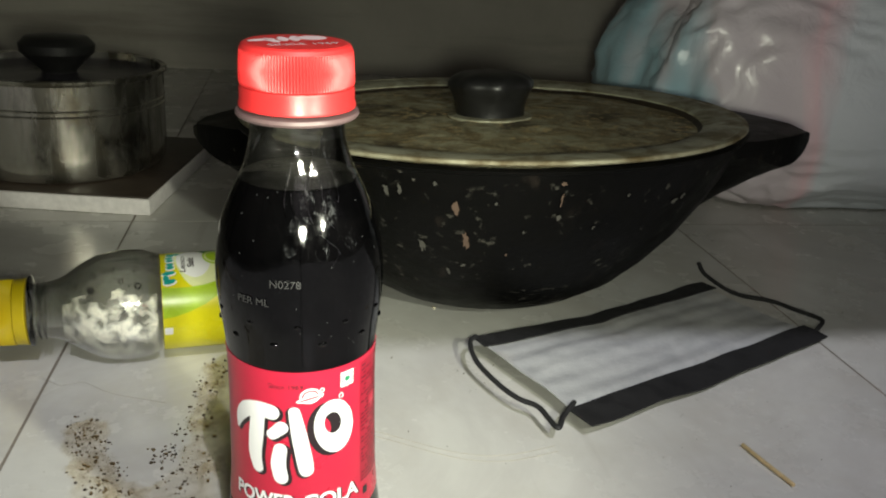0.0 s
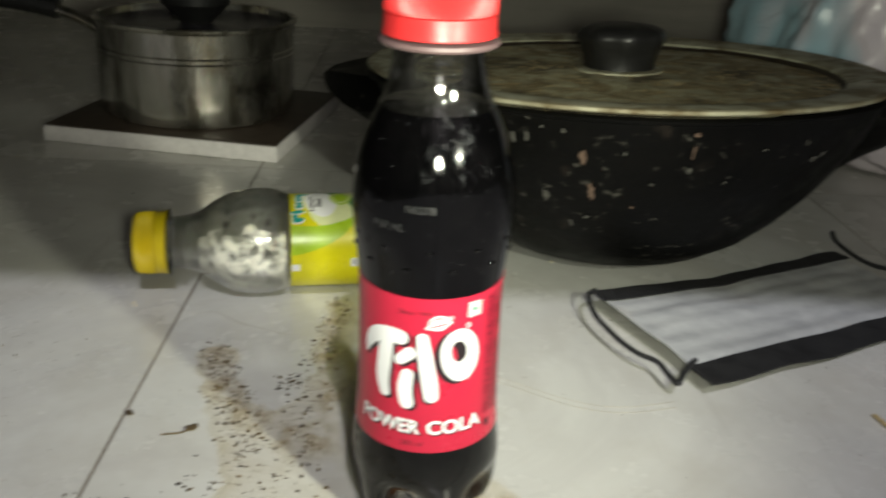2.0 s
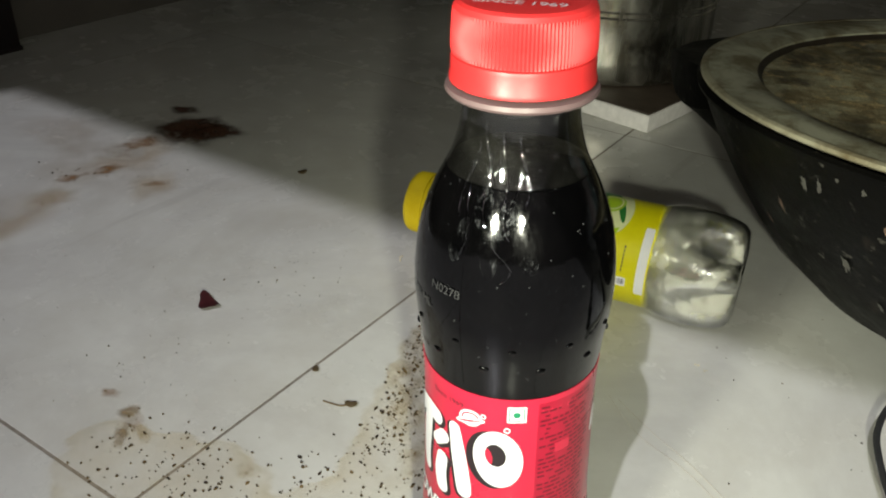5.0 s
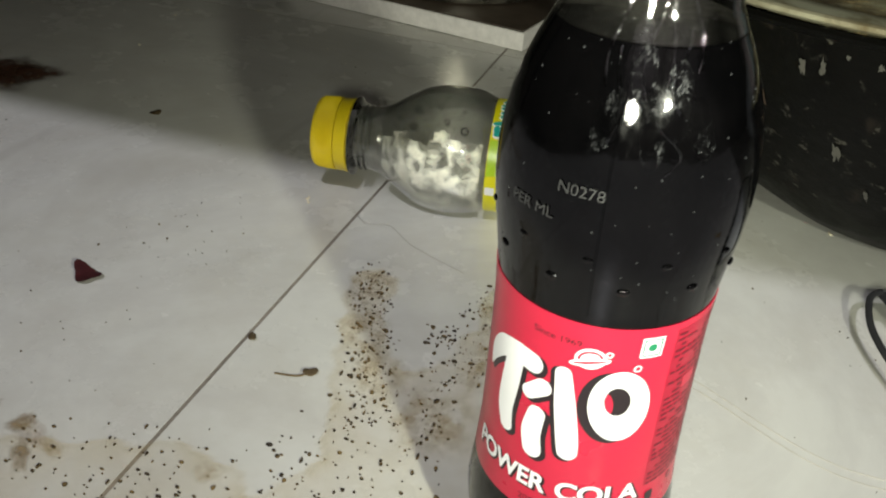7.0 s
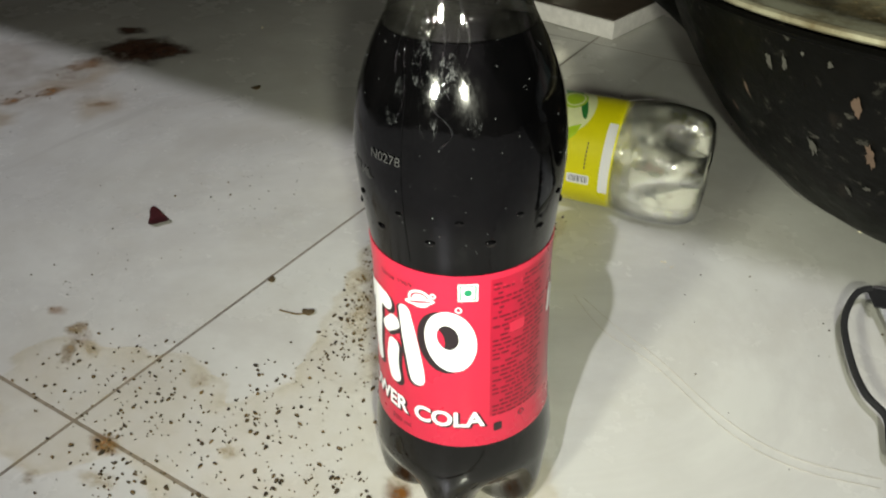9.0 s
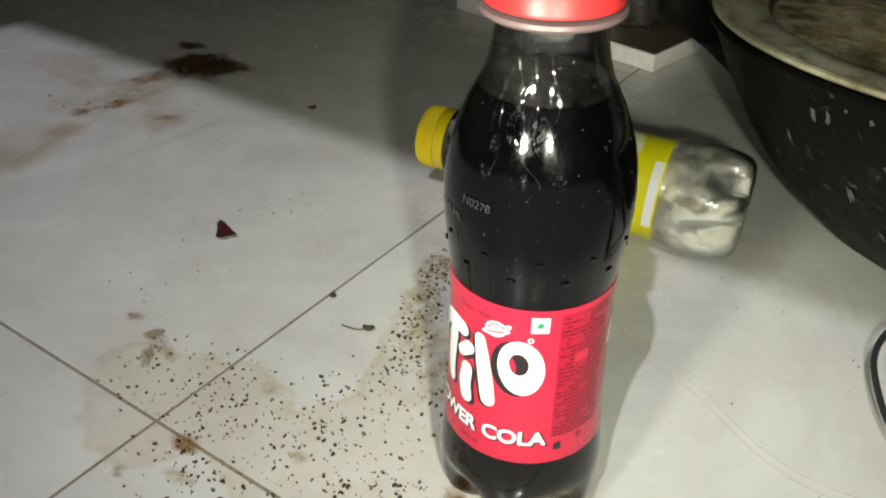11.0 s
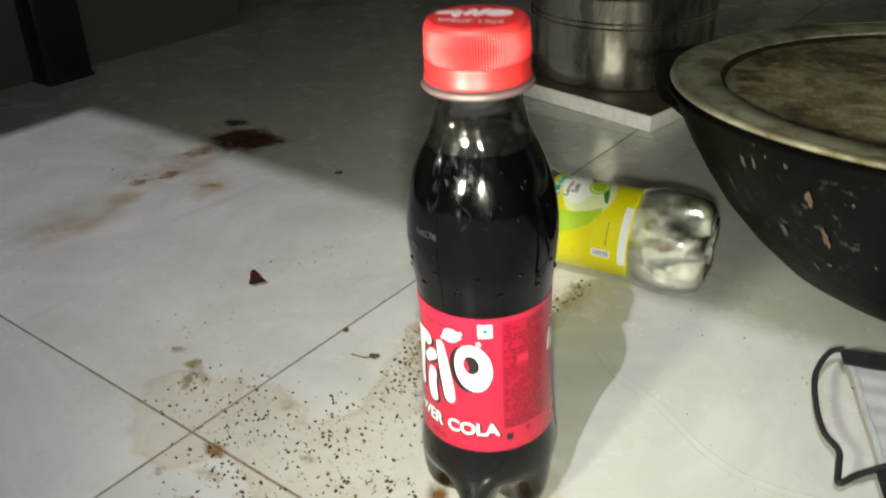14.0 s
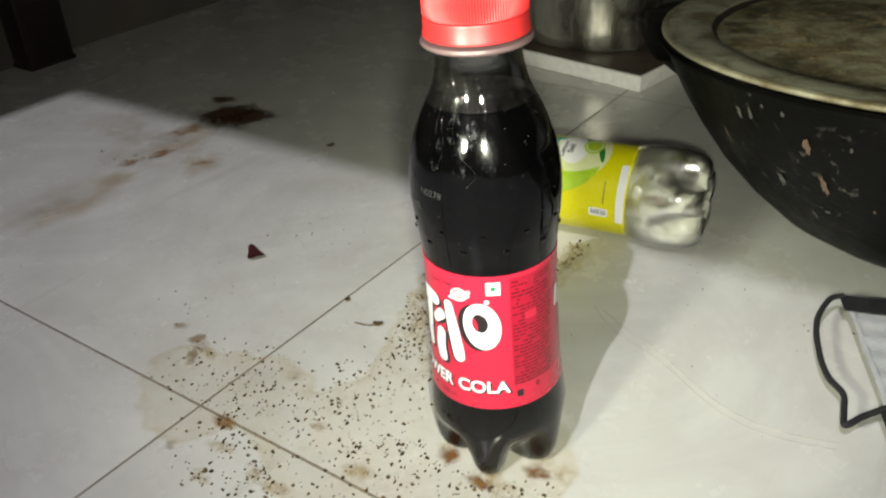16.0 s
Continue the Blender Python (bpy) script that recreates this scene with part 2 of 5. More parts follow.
TILE = tile_material()
GROUT = plain("dark_grout", (0.24, 0.21, 0.175), 0.9, grain=300, vary=0.4, bump=0.5)
WALL = wall_material()
# side and far walls and the ceiling are coloured dark to cut bounced light
ROOM = plain("dimmed_room_paint", (0.13, 0.115, 0.105), 0.7, grain=25)
CEILING = plain("ceiling_plaster", (0.15, 0.145, 0.135), 0.85, grain=60)
STONE = plain("shade_slab_stone", (0.06, 0.06, 0.06), 0.4, grain=120, vary=0.5)
# a trace of pale haze is mixed in to grey the neck
CLEAR = clear_plastic("clear_bottle_plastic", lit_haze=0.006)
BATCH_GREY = plain("faded_print", (0.028, 0.028, 0.028), 0.5)
CREASE = clear_plastic("creased_shoulder", bump=0.6, gain=2.4)
LIT_MIST = clear_plastic("mist_and_light_plastic", (0.99, 0.99, 0.975), 1.4, 3.0, 0.74, 170.0, 0.38, 0.60)
COLA = cola_material()
# pale patches in the creased foot stand in for its bright reflections
CREASED = clear_plastic("bright_creased_plastic", (0.985, 0.985, 0.97), 1.6, 7.0, 0.40, 60.0, 0.44, 0.62)
BOTTLE_GLASS = thin_glass("bent_bottle_plastic", 0.60, 0.5)
SCUFF = scuff_material()
BEAD = plain("water_bead", (0.030, 0.031, 0.032), 0.12, grain=500, vary=0.3)
RING = plain("cloudy_collar_plastic", (0.13, 0.085, 0.085), 0.42, grain=500, vary=0.1, bump=0.05)
CAP_RED = plain("red_cap_plastic", (0.55, 0.026, 0.027), 0.42, grain=900, vary=0.06, bump=0.05)
LABEL_RED = plain("crimson_label", (0.50, 0.016, 0.046), 0.3, grain=500, vary=0.06, bump=0.03)
PANEL_RED = plain("dark_crimson_print", (0.36, 0.006, 0.028), 0.3, grain=500, vary=0.1, bump=0.03)
PRINT_WHITE = plain("white_print", (0.83, 0.83, 0.83), 0.35, grain=500, vary=0.03, bump=0.02)
CAP_PRINT = plain("pale_cap_print", (0.80, 0.62, 0.64), 0.4, grain=500, vary=0.05, bump=0.02)
PRINT_BLACK = plain("black_print", (0.018, 0.012, 0.014), 0.35, grain=500, vary=0.1, bump=0.02)
PRINT_DARK_RED = plain("maroon_print", (0.13, 0.004, 0.012), 0.35, grain=500, vary=0.1, bump=0.02)
PRINT_GREEN = plain("green_print", (0.01, 0.20, 0.09), 0.35, grain=500, vary=0.05, bump=0.02)
YELLOW = plain("yellow_label", (0.72, 0.66, 0.005), 0.3, grain=500, vary=0.05, bump=0.03)
CAP_YELLOW = plain("yellow_cap_plastic", (0.72, 0.55, 0.012), 0.38, grain=700, vary=0.06, bump=0.05)
LIME = plain("lime_print", (0.42, 0.62, 0.025), 0.3, grain=300, vary=0.12, bump=0.02)
LEAF_GREEN = plain("leaf_green_print", (0.03, 0.20, 0.04), 0.3, grain=300, vary=0.15, bump=0.02)
TEAL = plain("teal_print", (0.01, 0.34, 0.30), 0.3, grain=300, vary=0.08, bump=0.02)
PALE = plain("pale_print", (0.74, 0.78, 0.42), 0.3, grain=300, vary=0.08, bump=0.02)
GREY_PRINT = plain("grey_code_print", (0.055, 0.055, 0.053), 0.5, grain=300, vary=0.1, bump=0.02)
IRON = iron_material()
GRIME = plain("baked_grime", (0.020, 0.014, 0.008), 0.6, grain=160, vary=0.6, bump=0.6)
LID = lid_material()
LID_RIM = rim_material()
LID_BAND = band_material()
KNOB = plain("black_bakelite", (0.012, 0.012, 0.012), 0.35, grain=260, vary=0.4, bump=0.15)
STEEL = steel_material()
DARK_LID = plain("dark_lid", (0.035, 0.032, 0.04), 0.25, grain=90, vary=0.4)
BOARD_TOP = plain("brown_slab_top", (0.052, 0.038, 0.028), 0.55, grain=80, vary=0.4, bump=0.3)
BOARD_EDGE = plain("white_slab_edge", (0.76, 0.73, 0.72), 0.7, grain=200, vary=0.18, bump=0.3)
POST = plain("dark_brown_paint", (0.018, 0.011, 0.012), 0.35, grain=110, vary=0.5, bump=0.2)
PAN = plain("black_pan_coating", (0.010, 0.010, 0.010), 0.3, grain=120, vary=0.4)
PAN_RIM = plain("pale_pan_rim", (0.42, 0.40, 0.37), 0.45, grain=120, vary=0.2)
BAG = bag_material()
CLOTH = mask_material()
BLACK_CLOTH = plain("black_ribbon", (0.010, 0.010, 0.011), 0.85, grain=1200, vary=0.4, bump=0.5)
CORD = plain("black_elastic", (0.012, 0.012, 0.013), 0.8, grain=1500, vary=0.4, bump=0.6)
SPECK = crumb_material()
LEAF = plain("dry_red_leaf", (0.055, 0.010, 0.012), 0.6, grain=300, vary=0.4, bump=0.5)
STRAW = plain("dry_straw", (0.55, 0.42, 0.22), 0.7, grain=600, vary=0.3, bump=0.3)
DRIP = plain("dried_drip", (0.46, 0.43, 0.37), 0.7, grain=120, vary=0.3)
CRUMB = plain("pale_crumb", (0.70, 0.64, 0.48), 0.8, grain=600, vary=0.3, bump=0.5)
TAN_FILM = film_material("dried_spill", (0.58, 0.40, 0.10), (0.68, 0.53, 0.21), 70.0, 0.22, 0.66, 0.31)
RUST_FILM = film_material("rust_stain", (0.040, 0.016, 0.009), (0.13, 0.055, 0.03), 85.0, 0.30, 0.54, 1.0)
TAN_SMEAR = film_material("tan_smear", (0.40, 0.25, 0.11), (0.54, 0.40, 0.22), 26.0, 0.25, 0.7, 0.48)
RUST_RING = film_material("rust_ring", (0.09, 0.026, 0.004), (0.30, 0.12, 0.014), 110.0, 0.30, 0.58, 0.95)
RUST_SMEAR = film_material("rust_smear", (0.20, 0.065, 0.008), (0.38, 0.19, 0.035), 75.0, 0.36, 0.64, 0.75)
AMBER_FILM = film_material("amber_stain", (0.36, 0.23, 0.05), (0.50, 0.36, 0.12), 160.0, 0.38, 0.66, 0.48)
PALE_SPOT = film_material("brown_spot", (0.24, 0.16, 0.08), (0.36, 0.27, 0.15), 90.0, 0.36, 0.6, 0.85)
PALE_FILM = film_material("pale_brown_stain", (0.36, 0.23, 0.13), (0.48, 0.35, 0.22), 24.0, 0.40, 0.74, 0.35)
CHIP = plain("chipped_paint", (0.110, 0.070, 0.048), 0.7, grain=240, vary=0.35, bump=0.4)
CHIP_WHITE = plain("chipped_pale_paint", (0.070, 0.067, 0.057), 0.7, grain=240, vary=0.35, bump=0.4)


# ---- builders ----
def part(name, bm, material, parent, label="", angle=40):
    mesh = bpy.data.meshes.new(name)
    bm.normal_update()
    bm.to_mesh(mesh)
    bm.free()
    for p in mesh.polygons:
        p.use_smooth = True
    mesh.set_sharp_from_angle(angle=radians(angle))
    mesh.materials.append(material)
    ob = new(name, mesh)
    if parent:
        ob.parent = parent
    if label:
        ob["label"] = label
    return ob


def thing(name, m, label, category, group="", kind=""):
    ob = new(name)
    ob.empty_display_size = 0.02
    ob.matrix_world = m
    return tagged(ob, label, category, group, kind)


def revolve(profile, n=96, shape=None, close=False):
    """Turn (radius, height) pairs round z. shape(angle, r, z) may alter the radius."""
    bm = bmesh.new()
    rings = []
    for r, z in profile:
        ring = []
        for i in range(n):
            a = 2 * math.pi * i / n
            rr = shape(a, r, z) if shape else r
            ring.append(bm.verts.new((rr * math.cos(a), rr * math.sin(a), z)))
        rings.append(ring)
    pairs = list(zip(rings, rings[1:])) + ([(rings[-1], rings[0])] if close else [])
    for lo, hi in pairs:
        for i in range(n):
            j = (i + 1) % n
            bm.faces.new((lo[i], lo[j], hi[j], hi[i]))
    if not close:
        if profile[0][0] > 0:
            bm.faces.new(list(reversed(rings[0])))
        bm.faces.new(rings[-1])
    bmesh.ops.recalc_face_normals(bm, faces=bm.faces)
    return bm


def box(sx, sy, sz, bevel=0.0, at=(0, 0, 0), seg=2):
    """A bevelled block; at is the centre of its foot."""
    bm = bmesh.new()
    bmesh.ops.create_cube(bm, size=1)
    bmesh.ops.scale(bm, vec=(sx, sy, sz), verts=bm.verts)
    bmesh.ops.translate(bm, vec=(at[0], at[1], at[2] + sz / 2), verts=bm.verts)
    if bevel:
        bmesh.ops.bevel(bm, geom=bm.edges[:], offset=bevel, segments=seg, profile=0.5, affect="EDGES")
    return bm


def tube(points, radius, n=10):
    """A round cord along smoothed points."""
    pts = [Vector(p) for p in points]
    fine = []
    for i in range(len(pts) - 1):
        p0, p1, p2, p3 = pts[max(i - 1, 0)], pts[i], pts[i + 1], pts[min(i + 2, len(pts) - 1)]
        for k in range(8):
            t = k / 8
            fine.append(0.5 * (2 * p1 + (p2 - p0) * t + (2 * p0 - 5 * p1 + 4 * p2 - p3) * t * t + (3 * p1 - p0 - 3 * p2 + p3) * t ** 3))
    fine.append(pts[-1])
    bm = bmesh.new()
    rings = []
    for i, p in enumerate(fine):
        d = (fine[min(i + 1, len(fine) - 1)] - fine[max(i - 1, 0)]).normalized()
        side = d.cross(Vector((0, 0, 1)))
        side = side.normalized() if side.length > 1e-4 else Vector((1, 0, 0))
        up = side.cross(d).normalized()
        rings.append([bm.verts.new(p + radius * (math.cos(2 * math.pi * k / n) * side + math.sin(2 * math.pi * k / n) * up)) for k in range(n)])
    for a, b in zip(rings, rings[1:]):
        for k in range(n):
            bm.faces.new((a[k], a[(k + 1) % n], b[(k + 1) % n], b[k]))
    bm.faces.new(rings[0])
    bm.faces.new(list(reversed(rings[-1])))
    bmesh.ops.recalc_face_normals(bm, faces=bm.faces)
    return bm


def blob(cx, cy, rx, ry, turn=0.0, power=2.0, n=40, bend=0.0):
    """Outline of a rounded shape: an ellipse, or nearer to a box with a higher power."""
    out = []
    for i in range(n):
        a = 2 * math.pi * i / n
        c, s = math.cos(a), math.sin(a)
        x = rx * math.copysign(abs(c) ** (2 / power), c)
        y = ry * math.copysign(abs(s) ** (2 / power), s)
        x += bend * (y / ry) ** 2
        t = radians(turn)
        out.append((cx + x * math.cos(t) - y * math.sin(t), cy + x * math.sin(t) + y * math.cos(t)))
    return out


def stroke(line, fine=6):
    """Outline of a brush stroke with round ends, from (x, z, half width) knots in millimetres."""
    knots = [np.array(p) / 1000 for p in line]
    mid = []
    for i in range(len(knots) - 1):
        p0, p1, p2, p3 = knots[max(i - 1, 0)], knots[i], knots[i + 1], knots[min(i + 2, len(knots) - 1)]
        for k in range(fine):
            t = k / fine
            mid.append(0.5 * (2 * p1 + (p2 - p0) * t + (2 * p0 - 5 * p1 + 4 * p2 - p3) * t * t + (3 * p1 - p0 - 3 * p2 + p3) * t ** 3))
    mid.append(knots[-1])
    left, right = [], []
    for i, (x, z, w) in enumerate(mid):
        d = mid[min(i + 1, len(mid) - 1)] - mid[max(i - 1, 0)]
        a = math.atan2(d[1], d[0])
        left.append((x - w * math.sin(a), z + w * math.cos(a)))
        right.append((x + w * math.sin(a), z - w * math.cos(a)))
        if i in (0, len(mid) - 1):
            turn = [a + math.pi / 2 + math.pi * k / 8 for k in range(1, 8)] if i == 0 else [a + math.pi / 2 - math.pi * k / 8 for k in range(1, 8)]
            ends = [(x + w * math.cos(b), z + w * math.sin(b)) for b in turn]
            if i == 0:
                start = ends
            else:
                stop = ends
    return left + stop + right[::-1] + start[::-1]


def sheet(outlines, step=0.0016):
    """Flat filled mesh of one outline, with holes if more are given, cut small enough to be bent."""
    bm = bmesh.new()
    for line in outlines:
        vs = [bm.verts.new((x, y, 0)) for x, y in line]
        for a, b in zip(vs, vs[1:] + vs[:1]):
            bm.edges.new((a, b))
    bmesh.ops.triangle_fill(bm, edges=bm.edges[:], use_beauty=True, use_dissolve=False)
    for _ in range(4):
        long = [e for e in bm.edges if e.calc_length() > step]
        if not long:
            break
        bmesh.ops.subdivide_edges(bm, edges=long, cuts=1)
        bmesh.ops.triangulate(bm, faces=[f for f in bm.faces if len(f.verts) > 3])
    return bm


def lettering(text, size, align="CENTER", bold=0.0):
    """Flat mesh of a word in the built-in font, cap height about 0.7 of size."""
    data = bpy.data.curves.new("word", "FONT")
    data.body, data.size, data.align_x, data.offset = text, size, align, bold
    ob = bpy.data.objects.new("word", data)
    scene.collection.objects.link(ob)
    mesh = ob.evaluated_get(bpy.context.evaluated_depsgraph_get()).to_mesh()
    bm = bmesh.new()
    bm.from_mesh(mesh)
    ob.to_mesh_clear()
    bpy.data.objects.remove(ob)
    bpy.data.curves.remove(data)
    bmesh.ops.triangulate(bm, faces=bm.faces[:])
    return bm


def squash(bm, sx, sy, dx=0.0, dy=0.0):
    bmesh.ops.scale(bm, vec=(sx, sy, 1), verts=bm.verts)
    bmesh.ops.translate(bm, vec=(dx, dy, 0), verts=bm.verts)
    return bm


def wrap(bm, radius_at, facing, lift):
    """Bend a flat print (x along the girth, y up) onto a body of revolution."""
    for v in bm.verts:
        z = v.co.y
        r = radius_at(z) + lift
        a = radians(facing) + v.co.x / 0.0222
        v.co = (r * math.cos(a), r * math.sin(a), z)
    bm.normal_update()
    for f in bm.faces:
        m = f.calc_center_median()
        if f.normal.x * m.x + f.normal.y * m.y < 0:
            f.normal_flip()
    return bm


# ---- setting ----
PITCH, X0, Y0 = 0.3975, -0.1145, -0.046
LEFT, RIGHT, BACK, FRONT, TOP = -1.02, 1.30, 1.00, -2.3, 2.5


def slab(name, x0, x1, y0, y1, z0, z1, material, label, category):
    ob = part(name, box(x1 - x0, y1 - y0, z1 - z0, 0.003, ((x0 + x1) / 2, (y0 + y1) / 2, z0)), material, None, label)
    return tagged(ob, label, category, kind="structure")


floor = slab("floor", LEFT, RIGHT, FRONT, BACK, -0.05, -0.00015, GROUT, "off-white glazed floor tiles with dark dirty joints", "floor")
slab("wall_north", LEFT - 0.1, RIGHT + 0.1, BACK, BACK + 0.1, -0.05, TOP, WALL, "grimy pale plastered wall behind the pots", "wall")
slab("wall_west", -0.713, -0.6145, -0.3, 0.42, -0.001, 0.74, ROOM, "pier wall coloured dark, beside a dark post", "wall")
slab("wall_west_recess", LEFT - 0.1, LEFT, FRONT, BACK, -0.05, TOP, ROOM, "plastered recess wall, coloured dark to cut bounced light", "wall")
slab("wall_east", RIGHT, RIGHT + 0.1, FRONT, BACK, -0.05, TOP, ROOM, "plastered side wall, coloured dark to cut bounced light", "wall")
slab("wall_south", LEFT - 0.1, RIGHT + 0.1, FRONT - 0.1, FRONT, -0.05, TOP, ROOM, "plastered wall across the room, coloured dark to cut bounced light", "wall")
slab("ceiling", LEFT - 0.1, RIGHT + 0.1, FRONT - 0.1, BACK + 0.1, TOP, TOP + 0.1, CEILING, "plain plastered ceiling of the kitchen", "ceiling")
# unseen slabs added overhead, an L along the back and the left side, that keep the bulb's light off the far floor
SLAB_Z = 0.74
K = SLAB_Z / 1.95
slab("worktop_back", LEFT, RIGHT, 0.157 + (-1.5 - 0.157) * K, BACK, SLAB_Z, SLAB_Z + 0.03, STONE, "unseen dark slab added overhead to shade the far floor", "worktop")
slab("worktop_side", LEFT, -0.503 + (0.24 + 0.503) * K, FRONT, 0.157 + (-1.5 - 0.157) * K - 0.001, SLAB_Z, SLAB_Z + 0.03, STONE, "unseen dark slab added along the side wall for shade", "worktop")


# ---- cola bottle ----
BODY = [(0.0239, 0.0180), (0.0240, 0.0240), (0.0234, 0.0300), (0.0225, 0.0360), (0.0219, 0.0450), (0.0216, 0.0580), (0.0214, 0.0720), (0.0214, 0.0810), (0.0217, 0.0870),
        (0.0224, 0.0935), (0.0232, 0.1000), (0.0236, 0.1060), (0.0235, 0.1115), (0.0229, 0.1170), (0.0218, 0.1225), (0.0202, 0.1275), (0.0183, 0.1320), (0.0163, 0.1360),
        (0.0147, 0.1395), (0.0137, 0.1430), (0.0128, 0.1475), (0.0124, 0.1520)]


def body_radius(z):
    return float(np.interp(z, [p[1] for p in BODY], [p[0] for p in BODY]))


def feet_shape(a, r, z):
    """Foot of a drink bottle: five lobes with hollows between."""
    if z >= 0.022:
        return r
    lobe = 0.5 + 0.5 * math.cos(5 * (a - radians(-72)))
    return r * (1 - min(1.0, (0.022 - z) / 0.020) * 0.62 * (1 - lobe) ** 1.3)


def bottle_profile(inset, top):
    low = [(0.0085, 0.0085), (0.0135, 0.0018), (0.0162, 0.0004), (0.0190, 0.0010), (0.0213, 0.0034), (0.0228, 0.0075), (0.0236, 0.0130)]
    out = [(max(r - inset, 0.001), z + (inset if z < 0.01 else 0)) for r, z in low]
    zs = [p[1] for p in BODY if p[1] < top] + [top]
    for a, b in zip(zs, zs[1:] + [None]):
        out.append((body_radius(a) - inset, a))
        if b:
            out.append((body_radius((a + b) / 2) - inset, (a + b) / 2))
    return out


def cap_parts(parent, material, z0, label, n=240):
    """Screw cap: ribbed skirt, smooth shoulder, and the loose ring below."""
    def ribs(a, r, z):
        return r - (0.00042 if (round(a / (2 * math.pi) * n) % 2 and z0 + 0.0066 < z < z0 + 0.0142) else 0)
    shell = [(0.0147, z0 + 0.0059), (0.0150, z0 + 0.0061), (0.0151, z0 + 0.0070), (0.0150, z0 + 0.0105), (0.0148, z0 + 0.0138), (0.0146, z0 + 0.0151),
             (0.0141, z0 + 0.0161), (0.0132, z0 + 0.01655), (0.0100, z0 + 0.0167)]
    cap = part("cap", revolve(shell, n, ribs), material, parent, label, 22)
    ring = [(0.0146, z0), (0.0154, z0 + 0.0003), (0.0154, z0 + 0.0012), (0.0151, z0 + 0.0018), (0.0151, z0 + 0.0048), (0.0149, z0 + 0.0056), (0.0146, z0 + 0.0058)]
    part("tamper_ring", revolve(ring, 96), material, cap, "")
    return cap


def open_ends(bm):
    bmesh.ops.delete(bm, geom=[f for f in bm.faces if len(f.verts) > 4], context="FACES_ONLY")
    return bm


def neck_ring(parent):
    collar = [(0.0126, 0.1524), (0.0157, 0.1528), (0.0163, 0.1535), (0.0161, 0.1544), (0.0128, 0.1550)]
    return part("neck_ring", revolve(collar, 96), RING, parent, "cloudy clear plastic collar")


def print_on(name, bm, material, parent, lift, facing, label=""):
    return part(name, wrap(bm, body_radius, facing, lift), material, parent, label)


def mm(*values):
    return [v / 1000 for v in values]


def cola_bottle():
    top = thing("cola_bottle", pose(-0.0008, 0.0014, 0.0002, 1.15, -1.15, 0), "small full bottle of dark cola with red cap and label", "bottle")
    part("cola_filled_body", revolve(bottle_profile(0.0, 0.1365), 160, feet_shape), COLA, top, "dark cola behind clear plastic with embossed dots", 70)
    neck = [(body_radius(z), z) for z in np.linspace(0.1366, 0.1520, 14)]
    part("bottle_neck", open_ends(revolve(neck, 120)), CLEAR, top, "clear empty neck", 70)
    part("bottle_neck", open_ends(revolve([(r - 0.0006, z) for r, z in neck], 120)), CLEAR, top, "", 70)
    neck_ring(top)
    cap = cap_parts(top, CAP_RED, 0.1552, "bright red ribbed screw cap")
    # prints on the cap's top
    for x, y, rx, ry, turn in ((-7.2, 1.6, 3.4, 1.3, 20), (-5.2, 0.6, 1.2, 3.2, 12), (-2.2, 2.0, 1.2, 3.0, -8), (0.6, 2.2, 1.25, 3.6, -14), (4.6, 2.4, 3.3, 2.9, 0)):
        bm = sheet([blob(*mm(1.18 * x, 1.25 * y + 0.6, 1.22 * rx, 1.25 * ry), turn)], 0.004)
        m = pose(0, 0, 0.17205, 0, 0, 18)
        bmesh.ops.transform(bm, matrix=m, verts=bm.verts)
        part("cap_mark", bm, CAP_PRINT, cap)
    bm = squash(lettering("SINCE 1969", 0.0036, "CENTER", 0.00004), 1.05, 1.0, 0, -0.0070)
    bmesh.ops.transform(bm, matrix=pose(0, 0, 0.17205, 0, 0, 18), verts=bm.verts)
    part("cap_lettering", bm, CAP_PRINT, cap)
    # label
    face = -91
    zs = [0.0352, 0.0400, 0.0450, 0.0500, 0.0560, 0.0640, 0.0720, 0.0800, 0.0840, 0.0866]
    sleeve = [(body_radius(z) + 0.0002, z) for z in zs] + [(body_radius(z) + 0.00005, z) for z in reversed(zs)]
    label = part("label", revolve(sleeve, 120, close=True), LABEL_RED, top, "glossy crimson paper label")
    strokes = [[(-21.8, 64.8, 0.6), (-20.6, 68.6, 1.9), (-17.6, 72.0, 2.4), (-12.8, 73.6, 2.4), (-8.8, 73.4, 2.4)], [(-13.2, 73.0, 2.4), (-14.0, 66.3, 2.6), (-14.7, 58.8, 2.4), (-13.8, 54.2, 1.9)],
               [(-8.8, 66.2, 1.7), (-5.9, 68.8, 2.0)], [(-6.4, 61.6, 2.0), (-7.1, 56.6, 2.3), (-6.4, 52.2, 2.2)], [(-2.1, 74.0, 1.7), (-0.9, 66.6, 2.2), (0.5, 58.4, 2.3), (1.0, 54.8, 2.1)]]
    for k, line in enumerate(strokes):
        shade = [(x + (0.9 if k < 4 else -0.7), z - 0.5, w + 0.25) for x, z, w in line]
        print_on("mark_shade", sheet([stroke(shade)]), PRINT_BLACK, label, 0.00024 + 0.00001 * k, face)
        print_on("mark", sheet([stroke(line)]), PRINT_WHITE, label, 0.00036 + 0.00001 * k, face)
    print_on("mark_shade", sheet([blob(0.0080, 0.0674, 0.0066, 0.0090, 8)]), PRINT_BLACK, label, 0.00028, face)
    print_on("mark", sheet([blob(0.0096, 0.0679, 0.0062, 0.0088, 8), blob(0.0090, 0.0692, 0.0026, 0.0035, 10)]), PRINT_WHITE, label, 0.00035, face)
    print_on("mark", sheet([blob(0.0072, 0.0686, 0.0010, 0.0026, 12)]), LABEL_RED, label, 0.00034, face)
